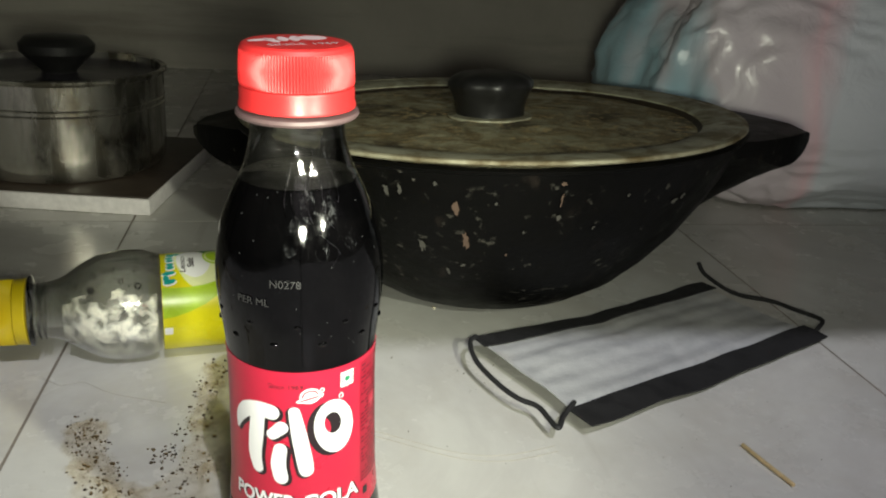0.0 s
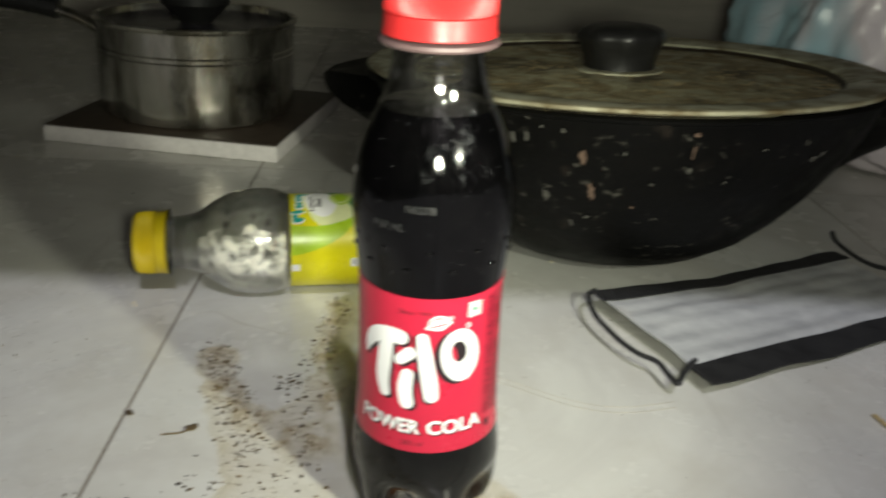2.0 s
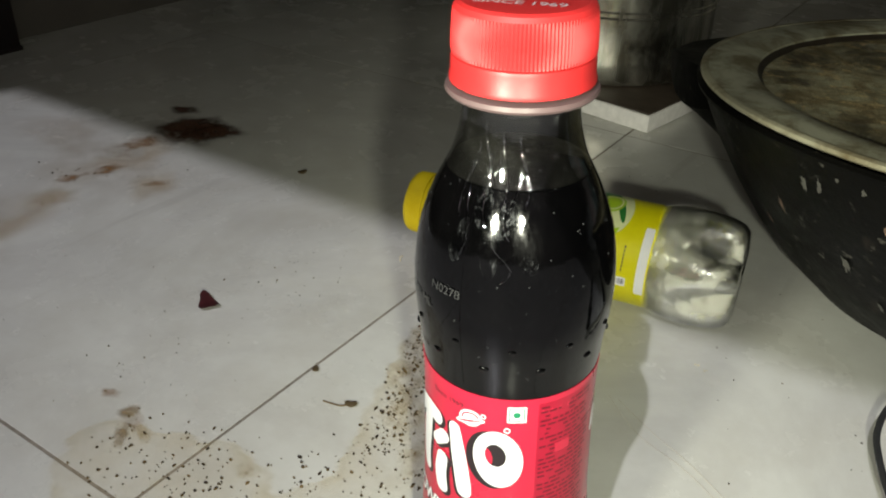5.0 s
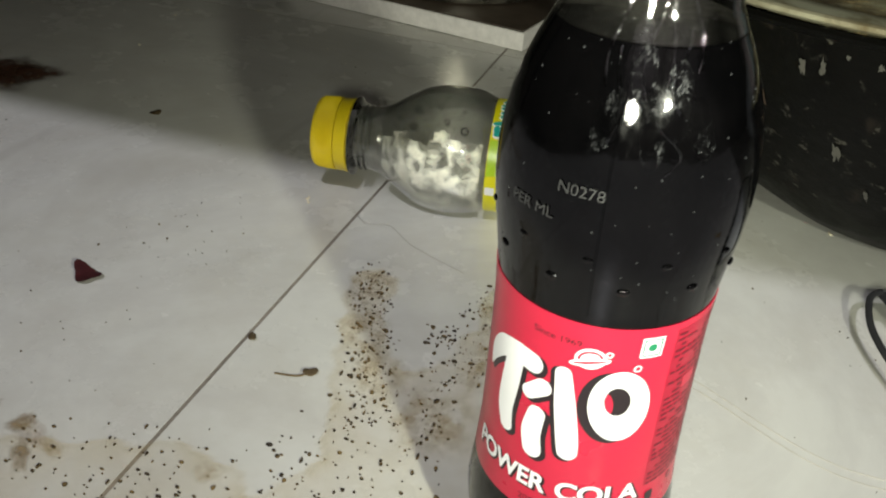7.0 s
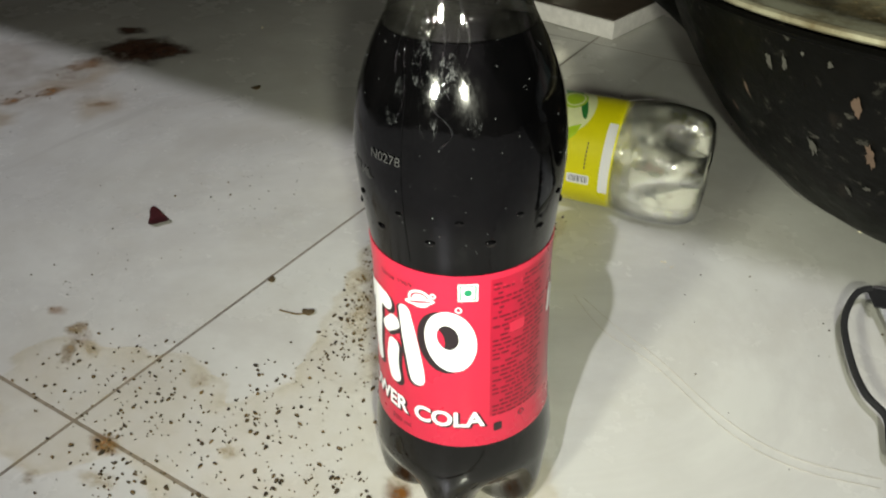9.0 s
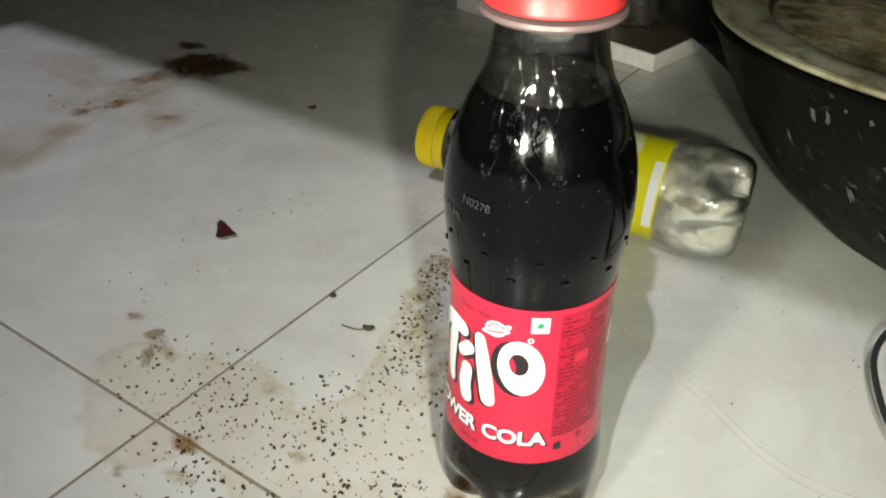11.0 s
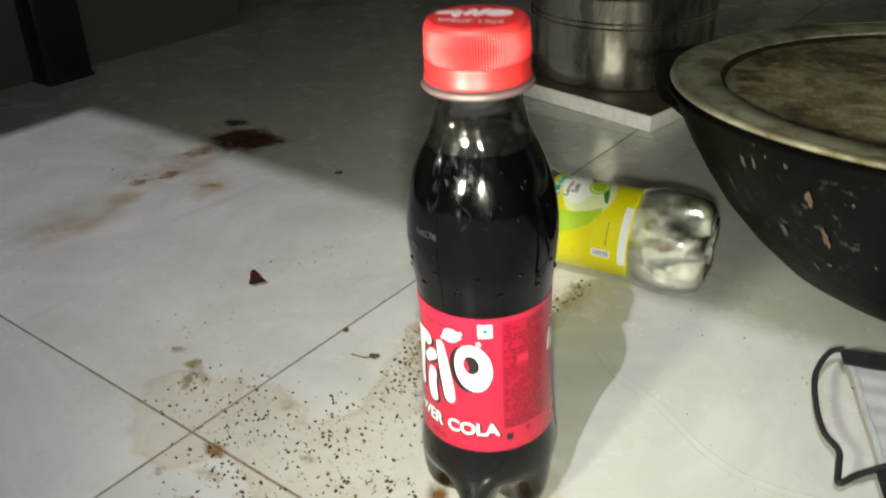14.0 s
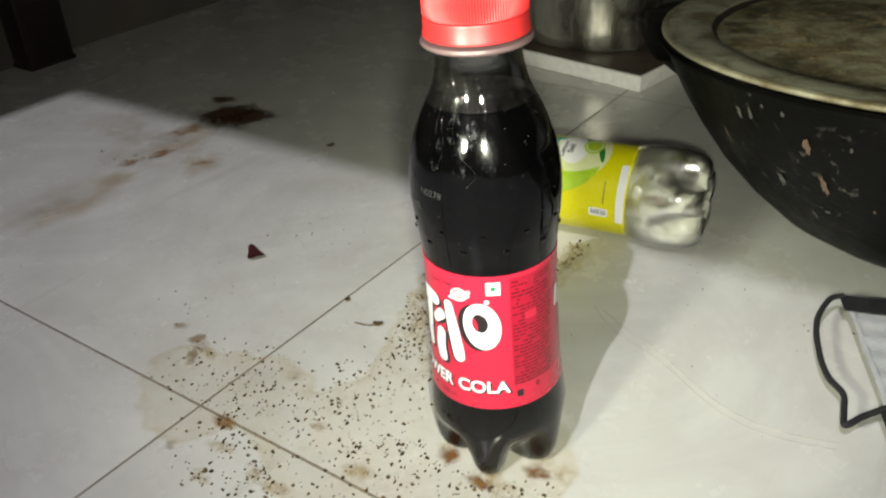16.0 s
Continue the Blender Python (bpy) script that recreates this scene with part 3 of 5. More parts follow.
    # emblem, registered ring, mark of a vegetarian product
    print_on("emblem", sheet([blob(0.0024, 0.0791, 0.0030, 0.0024, 12)]), PRINT_WHITE, label, 0.00046, face)
    print_on("emblem", sheet([blob(0.0024, 0.0791, 0.0024, 0.0018, 12), blob(0.0024, 0.0791, 0.0019, 0.0013, 12)]), LABEL_RED, label, 0.00050, face)
    print_on("emblem", sheet([blob(0.0024, 0.0783, 0.0040, 0.0009, 14)]), PRINT_WHITE, label, 0.00053, face)
    print_on("emblem", sheet([blob(0.0024, 0.0783, 0.0033, 0.0003, 14)]), LABEL_RED, label, 0.00056, face)
    print_on("emblem", sheet([blob(0.0058, 0.0806, 0.0007, 0.0007), blob(0.0058, 0.0806, 0.0004, 0.0004)]), PRINT_WHITE, label, 0.00046, face)
    print_on("emblem", sheet([blob(0.0116, 0.0774, 0.0008, 0.0008), blob(0.0116, 0.0774, 0.0005, 0.0005)]), PRINT_WHITE, label, 0.00046, face)
    print_on("square_mark", sheet([blob(0.0138, 0.0821, 0.0023, 0.0024, 0, 30)]), PRINT_WHITE, label, 0.00026, face)
    print_on("square_mark", sheet([blob(0.0138, 0.0821, 0.0019, 0.0020, 0, 30), blob(0.0138, 0.0821, 0.0016, 0.0017, 0, 30)]), PRINT_GREEN, label, 0.00032, face)
    print_on("square_mark", sheet([blob(0.0138, 0.0821, 0.0009, 0.0009)]), PRINT_GREEN, label, 0.00032, face)
    # words
    bm = lettering("POWER", 0.0068, "CENTER", 0.00034)
    print_on("lettering_shade", squash(bm, 0.88, 0.95, -0.0123, 0.0414), PRINT_BLACK, label, 0.00026, face)
    bm = lettering("POWER", 0.0067, "CENTER", 0.00020)
    print_on("lettering", squash(bm, 0.88, 0.95, -0.0127, 0.0418), PRINT_WHITE, label, 0.00036, face)
    bm = lettering("COLA", 0.0068, "CENTER", 0.00034)
    print_on("lettering_shade", squash(bm, 0.98, 0.95, 0.0090, 0.0414), PRINT_BLACK, label, 0.00026, face)
    bm = lettering("COLA", 0.0067, "CENTER", 0.00020)
    print_on("lettering", squash(bm, 0.98, 0.95, 0.0086, 0.0418), PRINT_WHITE, label, 0.00036, face)
    print_on("lettering", squash(lettering("Since 1969", 0.0021), 1.1, 1, -0.0045, 0.0812), PRINT_BLACK, label, 0.00030, face)
    print_on("lettering", squash(lettering("200 ml", 0.0022), 1.1, 1, -0.0045, 0.0375), PRINT_BLACK, label, 0.00030, face)
    # panel of small print, unreadable
    panel = [(0.0190, 0.0440), (0.0560, 0.0440), (0.0560, 0.0850), (0.0190, 0.0850)]
    print_on("print_panel", sheet([panel]), PANEL_RED, label, 0.00024, face)
    rng = random.Random(5)
    for row in range(30):
        z = 0.0835 - row * 0.00135
        u = 0.0196
        while u < 0.034:
            w = rng.uniform(0.0008, 0.0030)
            if rng.random() < 0.86:
                print_on("print_bar", sheet([blob(u + w / 2, z, w / 2, 0.00032, 0, 8, 12)], 0.002), PRINT_DARK_RED, label, 0.00030, face)
            u += w + 0.0004
    print_on("print_bar", sheet([blob(0.0262, 0.0700, 0.0022, 0.0015, 0, 12)]), LABEL_RED, label, 0.00033, face)
    print_on("print_bar", sheet([blob(0.0210, 0.0405, 0.0011, 0.0013, 0, 6)]), PRINT_BLACK, label, 0.00034, face)
    print_on("print_bar", sheet([blob(0.0278, 0.0420, 0.0009, 0.0009), blob(0.0278, 0.0420, 0.0006, 0.0006)]), PRINT_BLACK, label, 0.00034, face)
    for k in range(3):
        print_on("print_bar", sheet([blob(0.0400 + 0.003 * k, 0.070 - 0.001 * k, 0.0012, 0.0040, -10, 3)]), PRINT_WHITE, label, 0.00034, face)
    # embossed dots of the plastic
    def dot(a, z, size):
        bm = bmesh.new()
        bmesh.ops.create_uvsphere(bm, u_segments=12, v_segments=8, radius=1)
        bmesh.ops.scale(bm, vec=(size * 0.45, size * 1.2, size * 0.7), verts=bm.verts)
        r = body_radius(z) + 0.0001
        bmesh.ops.transform(bm, matrix=pose(r * math.cos(a), r * math.sin(a), z, 0, 0, math.degrees(a)), verts=bm.verts)
        part("embossed_dot", bm, COLA, top)
    for k in range(11):
        dot(radians(-76 + k * 32.7), 0.0952, 0.0010)
        dot(radians(-60 + k * 32.7), 0.1010, 0.0008)
    for deg in (-90, 90):
        a = radians(deg)
        line = [((body_radius(z) + 0.00005) * math.cos(a), (body_radius(z) + 0.00005) * math.sin(a), z) for z in np.linspace(0.0885, 0.1340, 18)]
        part("mould_seam", tube(line, 0.00022, 6), COLA, top)
    # creases of the thin shoulder that catch the light
    for deg, z0, z1, bend in ((-88, 0.134, 0.149, 5), (-80, 0.129, 0.144, -4), (-94, 0.122, 0.136, 3), (-72, 0.131, 0.148, 3), (-64, 0.127, 0.139, -5), (-56, 0.133, 0.147, 4), (-100, 0.130, 0.145, -3), (-69, 0.118, 0.127, 6)):
        line = []
        for k in range(12):
            z, a = z0 + (z1 - z0) * k / 11, radians(deg + bend * math.sin(k * 0.45))
            r = body_radius(z) - 0.00012 + 0.00006 * math.sin(k * 1.9)
            line.append((r * math.cos(a), r * math.sin(a), z))
        part("crease", tube(line, 0.00024, 7), CREASE, top)
    for k, (deg, z, ru, rz, turn) in enumerate(((-84, 0.1345, 2.6, 6.0, 8), (-95, 0.1255, 2.4, 5.0, -12), (-76, 0.1250, 2.2, 6.5, 5), (-66, 0.1290, 3.2, 6.0, -6), (-54, 0.1250, 2.4, 5.0, 10))):
        print_on("scuff", sheet([blob(radians(deg + 91) * 0.0222, z, ru / 1000, rz / 1000, turn)]), SCUFF, top, 0.00008 + 0.00001 * k, -91)
    # beads of water on the outside
    beads = random.Random(21)
    for k in range(70):
        a, z = radians(beads.uniform(-150, 10)), beads.uniform(0.092, 0.138)
        bm = bmesh.new()
        bmesh.ops.create_uvsphere(bm, u_segments=8, v_segments=6, radius=beads.uniform(0.00010, 0.00024))
        r = body_radius(z) - 0.00006
        bmesh.ops.translate(bm, vec=(r * math.cos(a), r * math.sin(a), z), verts=bm.verts)
        part("drop", bm, BEAD, top)
    # printed batch code near the shoulder
    for k, (word, u, z) in enumerate((("N0278", -0.0035, 0.1125), ("PER ML", -0.0120, 0.1070))):
        print_on("batch_code", squash(lettering(word, 0.0026), 1.1, 1.1, u, z), BATCH_GREY, top, 0.0003, face)
    # drops clinging inside the neck
    for k in range(26):
        a, z = rng.uniform(0, 6.28), rng.uniform(0.1385, 0.150)
        bm = bmesh.new()
        bmesh.ops.create_uvsphere(bm, u_segments=8, v_segments=6, radius=rng.uniform(0.00025, 0.0006))
        r = body_radius(z) - 0.0002
        bmesh.ops.translate(bm, vec=(r * math.cos(a), r * math.sin(a), z), verts=bm.verts)
        part("drop", bm, CLEAR, top)
    return top


cola_bottle()


# ---- lying lemon drink bottle ----
def lemon_shape(a, r, z):
    """Fuller at the shoulder and the foot than the cola bottle, slightly squeezed."""
    w = max(0.0, min(1.0, (z - 0.088) / 0.010)) * max(0.0, min(1.0, (0.140 - z) / 0.018)) + 0.7 * max(0.0, min(1.0, (0.046 - z) / 0.010))
    r = r * (1 + 0.105 * w) * (1 + 0.010 * w * noise.noise(Vector((3 * math.cos(a), 3 * math.sin(a), 70 * z))))
    if z < 0.030:
        lobe = 0.5 + 0.5 * math.cos(5 * (a - radians(40)))
        r *= 1 - min(1.0, (0.030 - z) / 0.022) * 0.46 * (1 - lobe) ** 1.6
    return r


def lemon_bottle():
    base, tip = Vector((0.0140, 0.1720, 0.0262)), Vector((-0.1390, 0.1475, 0.0262))
    along = (tip - base).normalized()
    side = along.cross(Vector((0, 0, 1))).normalized()
    up = Vector((0, 0, 1))
    long = (tip - base).length / 0.1719
    m = Matrix(((-up.x, -side.x, along.x, base.x), (-up.y, -side.y, along.y, base.y), (-up.z, -side.z, along.z, base.z), (0, 0, 0, 1)))
    top = thing("lemon_drink_bottle", m, "empty clear bottle with yellow cap lying on the tiles", "bottle")

    def laid(bm):
        bmesh.ops.scale(bm, vec=(1, 1, long), verts=bm.verts)
        return bm
    outer = [(r, z) for r, z in bottle_profile(0.0, 0.1520)]
    wall = outer + [(max(r - 0.0007, 0.0080), z + (0.0007 if z < 0.01 else 0.0)) for r, z in reversed(outer)]
    part("bottle_body", laid(revolve(wall, 140, lemon_shape, close=True)), BOTTLE_GLASS, top, "clear empty plastic with creases", 80).visible_shadow = False
    inner = [(body_radius(z) - 0.0013, z) for z in np.linspace(0.0935, 0.1380, 20)]
    foot = [(r - 0.0012, z + 0.0008) for r, z in outer if z < 0.0405]
    part("inner_wall", open_ends(laid(revolve(foot, 140, lemon_shape))), CREASED, top, "creased clear foot with pale patches painted for reflections", 60)
    # pale patches for moisture, and for lit floor bent through the wall
    bm = open_ends(revolve(inner, 140, lemon_shape))
    away = []
    for f in bm.faces:
        c = f.calc_center_median()
        a = math.degrees(math.atan2(c.y, c.x)) + 14 * noise.noise(c * 160)
        if not 8 < a < 122:
            away.append(f)
    bmesh.ops.delete(bm, geom=away, context="FACES")
    part("inner_mist", laid(bm), LIT_MIST, top, "pale beads of moisture and painted bent light inside the shoulder", 80)
    collar = [(0.0126, 0.1524), (0.0157, 0.1528), (0.0163, 0.1535), (0.0161, 0.1544), (0.0128, 0.1550)]
    part("neck_ring", laid(revolve(collar, 96)), CLEAR, top)
    for z in (0.1475, 0.1500):
        part("neck_thread", laid(revolve([(0.0128, z - 0.0006), (0.0137, z), (0.0128, z + 0.0006)], 64)), CLEAR, top)
    cap = cap_parts(top, CAP_YELLOW, 0.1552, "yellow ribbed screw cap")
    for ob in (cap, *cap.children):
        ob.data.transform(Matrix.Diagonal((1, 1, long, 1)))
    zs = [0.0398, 0.0440, 0.0500, 0.0560, 0.0640, 0.0720, 0.0800, 0.0860, 0.0910]

    def girth(z):
        return max(0.0226, min(0.0238, body_radius(z) * 1.02)) + 0.0003
    sleeve = [(girth(z), z) for z in zs] + [(girth(z) - 0.0002, z) for z in reversed(zs)]
    label = part("label", laid(revolve(sleeve, 100, close=True)), YELLOW, top, "yellow label with a lime picture")

    def stamp(name, bm, material, lift, text=""):
        bm = wrap(bm, girth, 158, lift)
        return part(name, laid(bm), material, label, text)
    # x runs round the girth (towards the top of the lying bottle), y towards the cap
    stamp("pale_field", sheet([blob(0.0045, 0.0690, 0.0175, 0.0150, 20, 2.4)]), PALE, 0.00010)
    stamp("white_field", sheet([blob(0.0035, 0.0745, 0.0105, 0.0085, 10)]), PRINT_WHITE, 0.00016)
    stamp("green_sweep", sheet([[tuple(mm(*p)) for p in ((-25, 90.7), (-11, 90.7), (-11.5, 84), (-11.5, 77), (-10.8, 70), (-9, 63), (-6.5, 57), (-11, 58.5), (-15.5, 63), (-19.5, 70), (-22.5, 78), (-24.3, 85))]]), LIME, 0.00014)
    # brand mark as a row of teal strokes
    for x, y, rx, ry, turn in ((-0.0085, 0.0868, 0.0011, 0.0030, 10), (-0.0070, 0.0885, 0.0017, 0.0014, 0), (-0.0042, 0.0872, 0.0009, 0.0034, 8), (-0.0010, 0.0862, 0.0010, 0.0019, 6), (0.0010, 0.0862, 0.0010, 0.0019, 6),
                               (0.0036, 0.0862, 0.0009, 0.0020, 6), (0.0056, 0.0864, 0.0009, 0.0020, 6), (0.0085, 0.0860, 0.0016, 0.0018, 0), (0.0095, 0.0838, 0.0009, 0.0026, 0)):
        stamp("teal_mark", sheet([blob(x - 0.0004, y, rx + 0.0005, ry + 0.0005, turn)]), PRINT_WHITE, 0.00020)
        stamp("teal_mark", sheet([blob(x, y, rx, ry, turn)]), TEAL, 0.00028)
    stamp("lettering", squash(lettering("Lemon", 0.0040, "CENTER", 0.00008), 1, 1, 0.0015, 0.0788), PRINT_BLACK, 0.00026)
    stamp("lettering", squash(lettering("Salt", 0.0046, "CENTER", 0.00012), 1, 1, 0.0020, 0.0745), PRINT_BLACK, 0.00026)
    stamp("leaf_picture", sheet([blob(0.0130, 0.0665, 0.0072, 0.0040, 30)]), LEAF_GREEN, 0.00020)
    stamp("leaf_picture", sheet([blob(0.0030, 0.0588, 0.0078, 0.0016, 20)]), LEAF_GREEN, 0.00020)
    slice_ = stamp("lime_picture", sheet([blob(0.0062, 0.0640, 0.0062, 0.0058)]), LIME, 0.00026)
    stamp("lime_picture", sheet([blob(0.0062, 0.0640, 0.0051, 0.0048), blob(0.0062, 0.0640, 0.0043, 0.0040)]), PALE, 0.00032)
    # code bars and small print, unreadable
    stamp("code_field", sheet([blob(-0.0290, 0.0545, 0.0022, 0.0052, 0, 14)]), PRINT_WHITE, 0.00014)
    rng = random.Random(8)
    for k in range(13):
        stamp("code_bar", sheet([blob(-0.0288, 0.0502 + 0.0007 * k, 0.0015, 0.00008 + 0.00018 * rng.random(), 0, 12, 12)]), GREY_PRINT, 0.00022)
    for k in range(7):
        stamp("print_bar", sheet([blob(-0.0235 + 0.0016 * k, 0.0520, 0.0006, 0.0003, 0, 8, 12)]), GREY_PRINT, 0.00014)
    stamp("print_square", sheet([blob(-0.0315, 0.0885, 0.0019, 0.0021, 0, 12)]), PRINT_WHITE, 0.00014)
    stamp("bare_strip", sheet([blob(-0.0190, 0.0428, 0.0150, 0.0022, 0, 14)]), PRINT_WHITE, 0.00014, "white overlap strip")
    # drops inside the shoulder
    for k in range(46):
        a, z = rng.uniform(0.6, 3.6), rng.uniform(0.095, 0.135)
        r = body_radius(z) * 1.03 - 0.0016
        bm = bmesh.new()
        bmesh.ops.create_uvsphere(bm, u_segments=10, v_segments=7, radius=rng.uniform(0.0004, 0.0017))
        bmesh.ops.translate(bm, vec=(r * math.cos(a), r * math.sin(a), z * long), verts=bm.verts)
        part("drop", bm, CLEAR, top)


lemon_bottle()


# ---- black wok with lid ----
BOWL = [(0.0300, 0.0000), (0.0480, 0.0016), (0.0680, 0.0090), (0.0860, 0.0210), (0.1010, 0.0360), (0.1140, 0.0520), (0.1250, 0.0690), (0.1340, 0.0850), (0.1410, 0.1000), (0.1440, 0.1080),
        (0.1465, 0.1090), (0.1470, 0.1105), (0.1455, 0.1118), (0.1425, 0.1110), (0.1400, 0.1040), (0.1300, 0.0830), (0.1050, 0.0450), (0.0600, 0.0100), (0.0200, 0.0050)]
BOWL = [(0.965 * r, 0.915 * z) for r, z in BOWL]
WOK_AT = pose(0.110, 0.238, 0.0024, -2.6, -2.2, 0)


def bowl_radius(z):
    out = BOWL[:10]
    return float(np.interp(z, [p[1] for p in out], [p[0] for p in out]))


def wok():
    global WOK
    top = WOK = thing("wok", WOK_AT, "large black sooty iron wok with chipped flecks on the tiles", "wok")

    def dents(a, r, z):
        return r * (1 + 0.004 * noise.noise(Vector((2.5 * math.cos(a), 2.5 * math.sin(a), 30 * z))))
    body = part("bowl", revolve(BOWL, 128, dents), IRON, top)
    for turn, long in ((-10, 0.0605), (174, 0.0450)):
        bm = bmesh.new()
        rows = []
        for i in range(13):
            t = i / 12
            reach = 0.1220 + long * t
            half = (0.066 if turn < 0 else 0.050) * (1 - t ** 1.5) + 0.005
            drop = 0.1008 - 0.004 * t * t
            rows.append([(reach, half * k / 5, drop - 0.0012 * (1 - abs(k) / 5)) for k in range(-5, 6)])
        for lift in (0.0, -0.008):
            grid = [[bm.verts.new((x - 0.012 * abs(y / 0.07) ** 2 * (1 - i / 12), y, z + lift * (1 + 5.0 * (1 - i / 12) ** 1.1 * max(0.0, 1 - (y / 0.06) ** 2)) + (0.0016 if lift < 0 and i == 12 else 0.0) - (0.0016 if lift == 0 and i == 12 else 0.0))) for x, y, z in row] for i, row in enumerate(rows)]
            for a, b in zip(grid, grid[1:]):
                for k in range(10):
                    bm.faces.new((a[k], a[k + 1], b[k + 1], b[k]))
        bm.verts.ensure_lookup_table()
        edges = [e for e in bm.edges if len(e.link_faces) == 1]
        bmesh.ops.bridge_loops(bm, edges=edges)
        bmesh.ops.recalc_face_normals(bm, faces=bm.faces)
        bmesh.ops.transform(bm, matrix=pose(0, 0, 0, 0, 0, turn), verts=bm.verts)
        part("ear_handle", bm, IRON, top)
    rng = random.Random(3)
    for deg, z, w, h, pale in ((-122, 0.091, 3, 8, 1), (-119, 0.0925, 3, 7, 1), (-108.5, 0.0845, 4.5, 9, 0), (-107, 0.066, 4, 12, 0), (-117, 0.061, 5, 9, 1), (-89, 0.098, 4, 3, 0), (-88.7, 0.090, 1.6, 11, 0),
                               (-60.5, 0.082, 7, 4, 1), (-58.5, 0.084, 4, 4, 1), (-108, 0.050, 4, 3, 1), (-98, 0.058, 2, 2, 0), (-116, 0.098, 2, 2, 1), (-88.5, 0.080, 3, 4, 1), (-129, 0.076, 3, 8, 0), (-112, 0.045, 3, 6, 1),
                               (-112, 0.097, 2.5, 3, 1), (-143, 0.085, 3, 6, 1), (-150, 0.090, 2.5, 7, 1), (-136, 0.062, 3, 6, 0), (-101, 0.088, 1.5, 3, 1), (-95, 0.072, 2, 2.5, 1), (-80, 0.073, 2, 2, 1), (-75, 0.090, 2, 2, 1), (-66, 0.068, 2, 2, 1)):
        bm = bmesh.new()
        pts = []
        for i in range(18):
            a = 2 * math.pi * i / 18
            k = 0.7 + 0.75 * noise.noise(Vector((3 * math.cos(a) + deg, 3 * math.sin(a), z * 50)))
            zz = 0.968 * z + h / 2000 * k * math.sin(a)
            aa = radians(deg) + w / 2000 * k * math.cos(a) / 0.14
            r = bowl_radius(zz) * 1.003 + 0.0002
            pts.append(bm.verts.new((r * math.cos(aa), r * math.sin(aa), zz)))
        bm.faces.new(pts)
        part("chipped_fleck", bm, CHIP_WHITE if pale else CHIP, body)


wok()


def wok_lid():

    def uneven(a, r, z):
        return r * (1 + 0.003 * noise.noise(Vector((2 * math.cos(a), 2 * math.sin(a), 3))))
    plate = [(0.1166, -0.0026), (0.1150, -0.0062), (0.1110, -0.0070), (0.1000, -0.0062), (0.0800, -0.0040), (0.0600, -0.0026), (0.0400, -0.0020), (0.0250, -0.0018), (0.0010, -0.0018)]

    def crusty(a, r, z):
        return r * (1 + 0.006 * noise.noise(Vector((4 * math.cos(a), 4 * math.sin(a), 40 * r))))
    bm = revolve(plate, 128, crusty)
    bmesh.ops.subdivide_edges(bm, edges=[e for e in bm.edges if e.calc_length() > 0.008], cuts=2, use_grid_fill=True)
    for v in bm.verts:
        v.co.z += 0.0012 * noise.noise(v.co * 45) + 0.0006 * noise.noise(v.co * 140)
    top = part("lid", bm, LID, WOK, "greasy grey aluminium lid caked with brown residue")
    top.matrix_local = pose(0, 0, 0.1028)
    bead = [(0.1376, 0.0008), (0.1398, 0.0002), (0.1408, 0.0010), (0.1405, 0.0022), (0.1392, 0.0028), (0.1376, 0.0026)]
    part("rim_bead", revolve(bead, 128, uneven, close=True), LID_RIM, top, "pale worn aluminium edge")
    band = [(0.1160, -0.0030), (0.1178, 0.0004), (0.1230, 0.0020), (0.1300, 0.0024), (0.1377, 0.0024), (0.1377, 0.0006), (0.1230, -0.0002), (0.1178, -0.0018)]
    part("rim_band", revolve(band, 128, uneven, close=True), LID_BAND, top, "dull grey aluminium band with grease")
    part("grime_ring", revolve([(0.1128, -0.0066), (0.1140, -0.0040), (0.1164, -0.0012), (0.1174, -0.0004), (0.1160, -0.0050)], 128, crusty, close=True), GRIME, top, "dark baked grime along the inner edge")
    knob = [(0.0180, -0.0020), (0.0195, -0.0010), (0.0195, 0.0040), (0.0218, 0.0110), (0.0240, 0.0150), (0.0240, 0.0176), (0.0222, 0.0204), (0.0170, 0.0226), (0.0090, 0.0238), (0.0020, 0.0240)]

    def grip(a, r, z):
        return r * (1 + 0.03 * math.cos(8 * a)) if z > 0.006 else r
    part("knob", revolve(knob, 80, grip), KNOB, top, "black plastic knob")
    part("knob_seat", revolve([(0.0240, -0.0026), (0.0240, -0.0010), (0.0195, -0.0004)], 48), LID_BAND, top)


wok_lid()


# ---- slab with the steel pot ----
def pot_stand():
    top = thing("pot_stand", pose(-0.104, 0.362, 0.0004, 0, 0, -9.5), "square brown slab with chipped white edges on the floor", "slab")
    part("core", box(0.180, 0.180, 0.0118, 0.0008, (-0.090, 0.090, 0)), BOARD_EDGE, top, "chalky white edge")
    part("top_face", box(0.1775, 0.1775, 0.0012, 0.0004, (-0.090, 0.090, 0.0118)), BOARD_TOP, top, "brown stained face")


pot_stand()


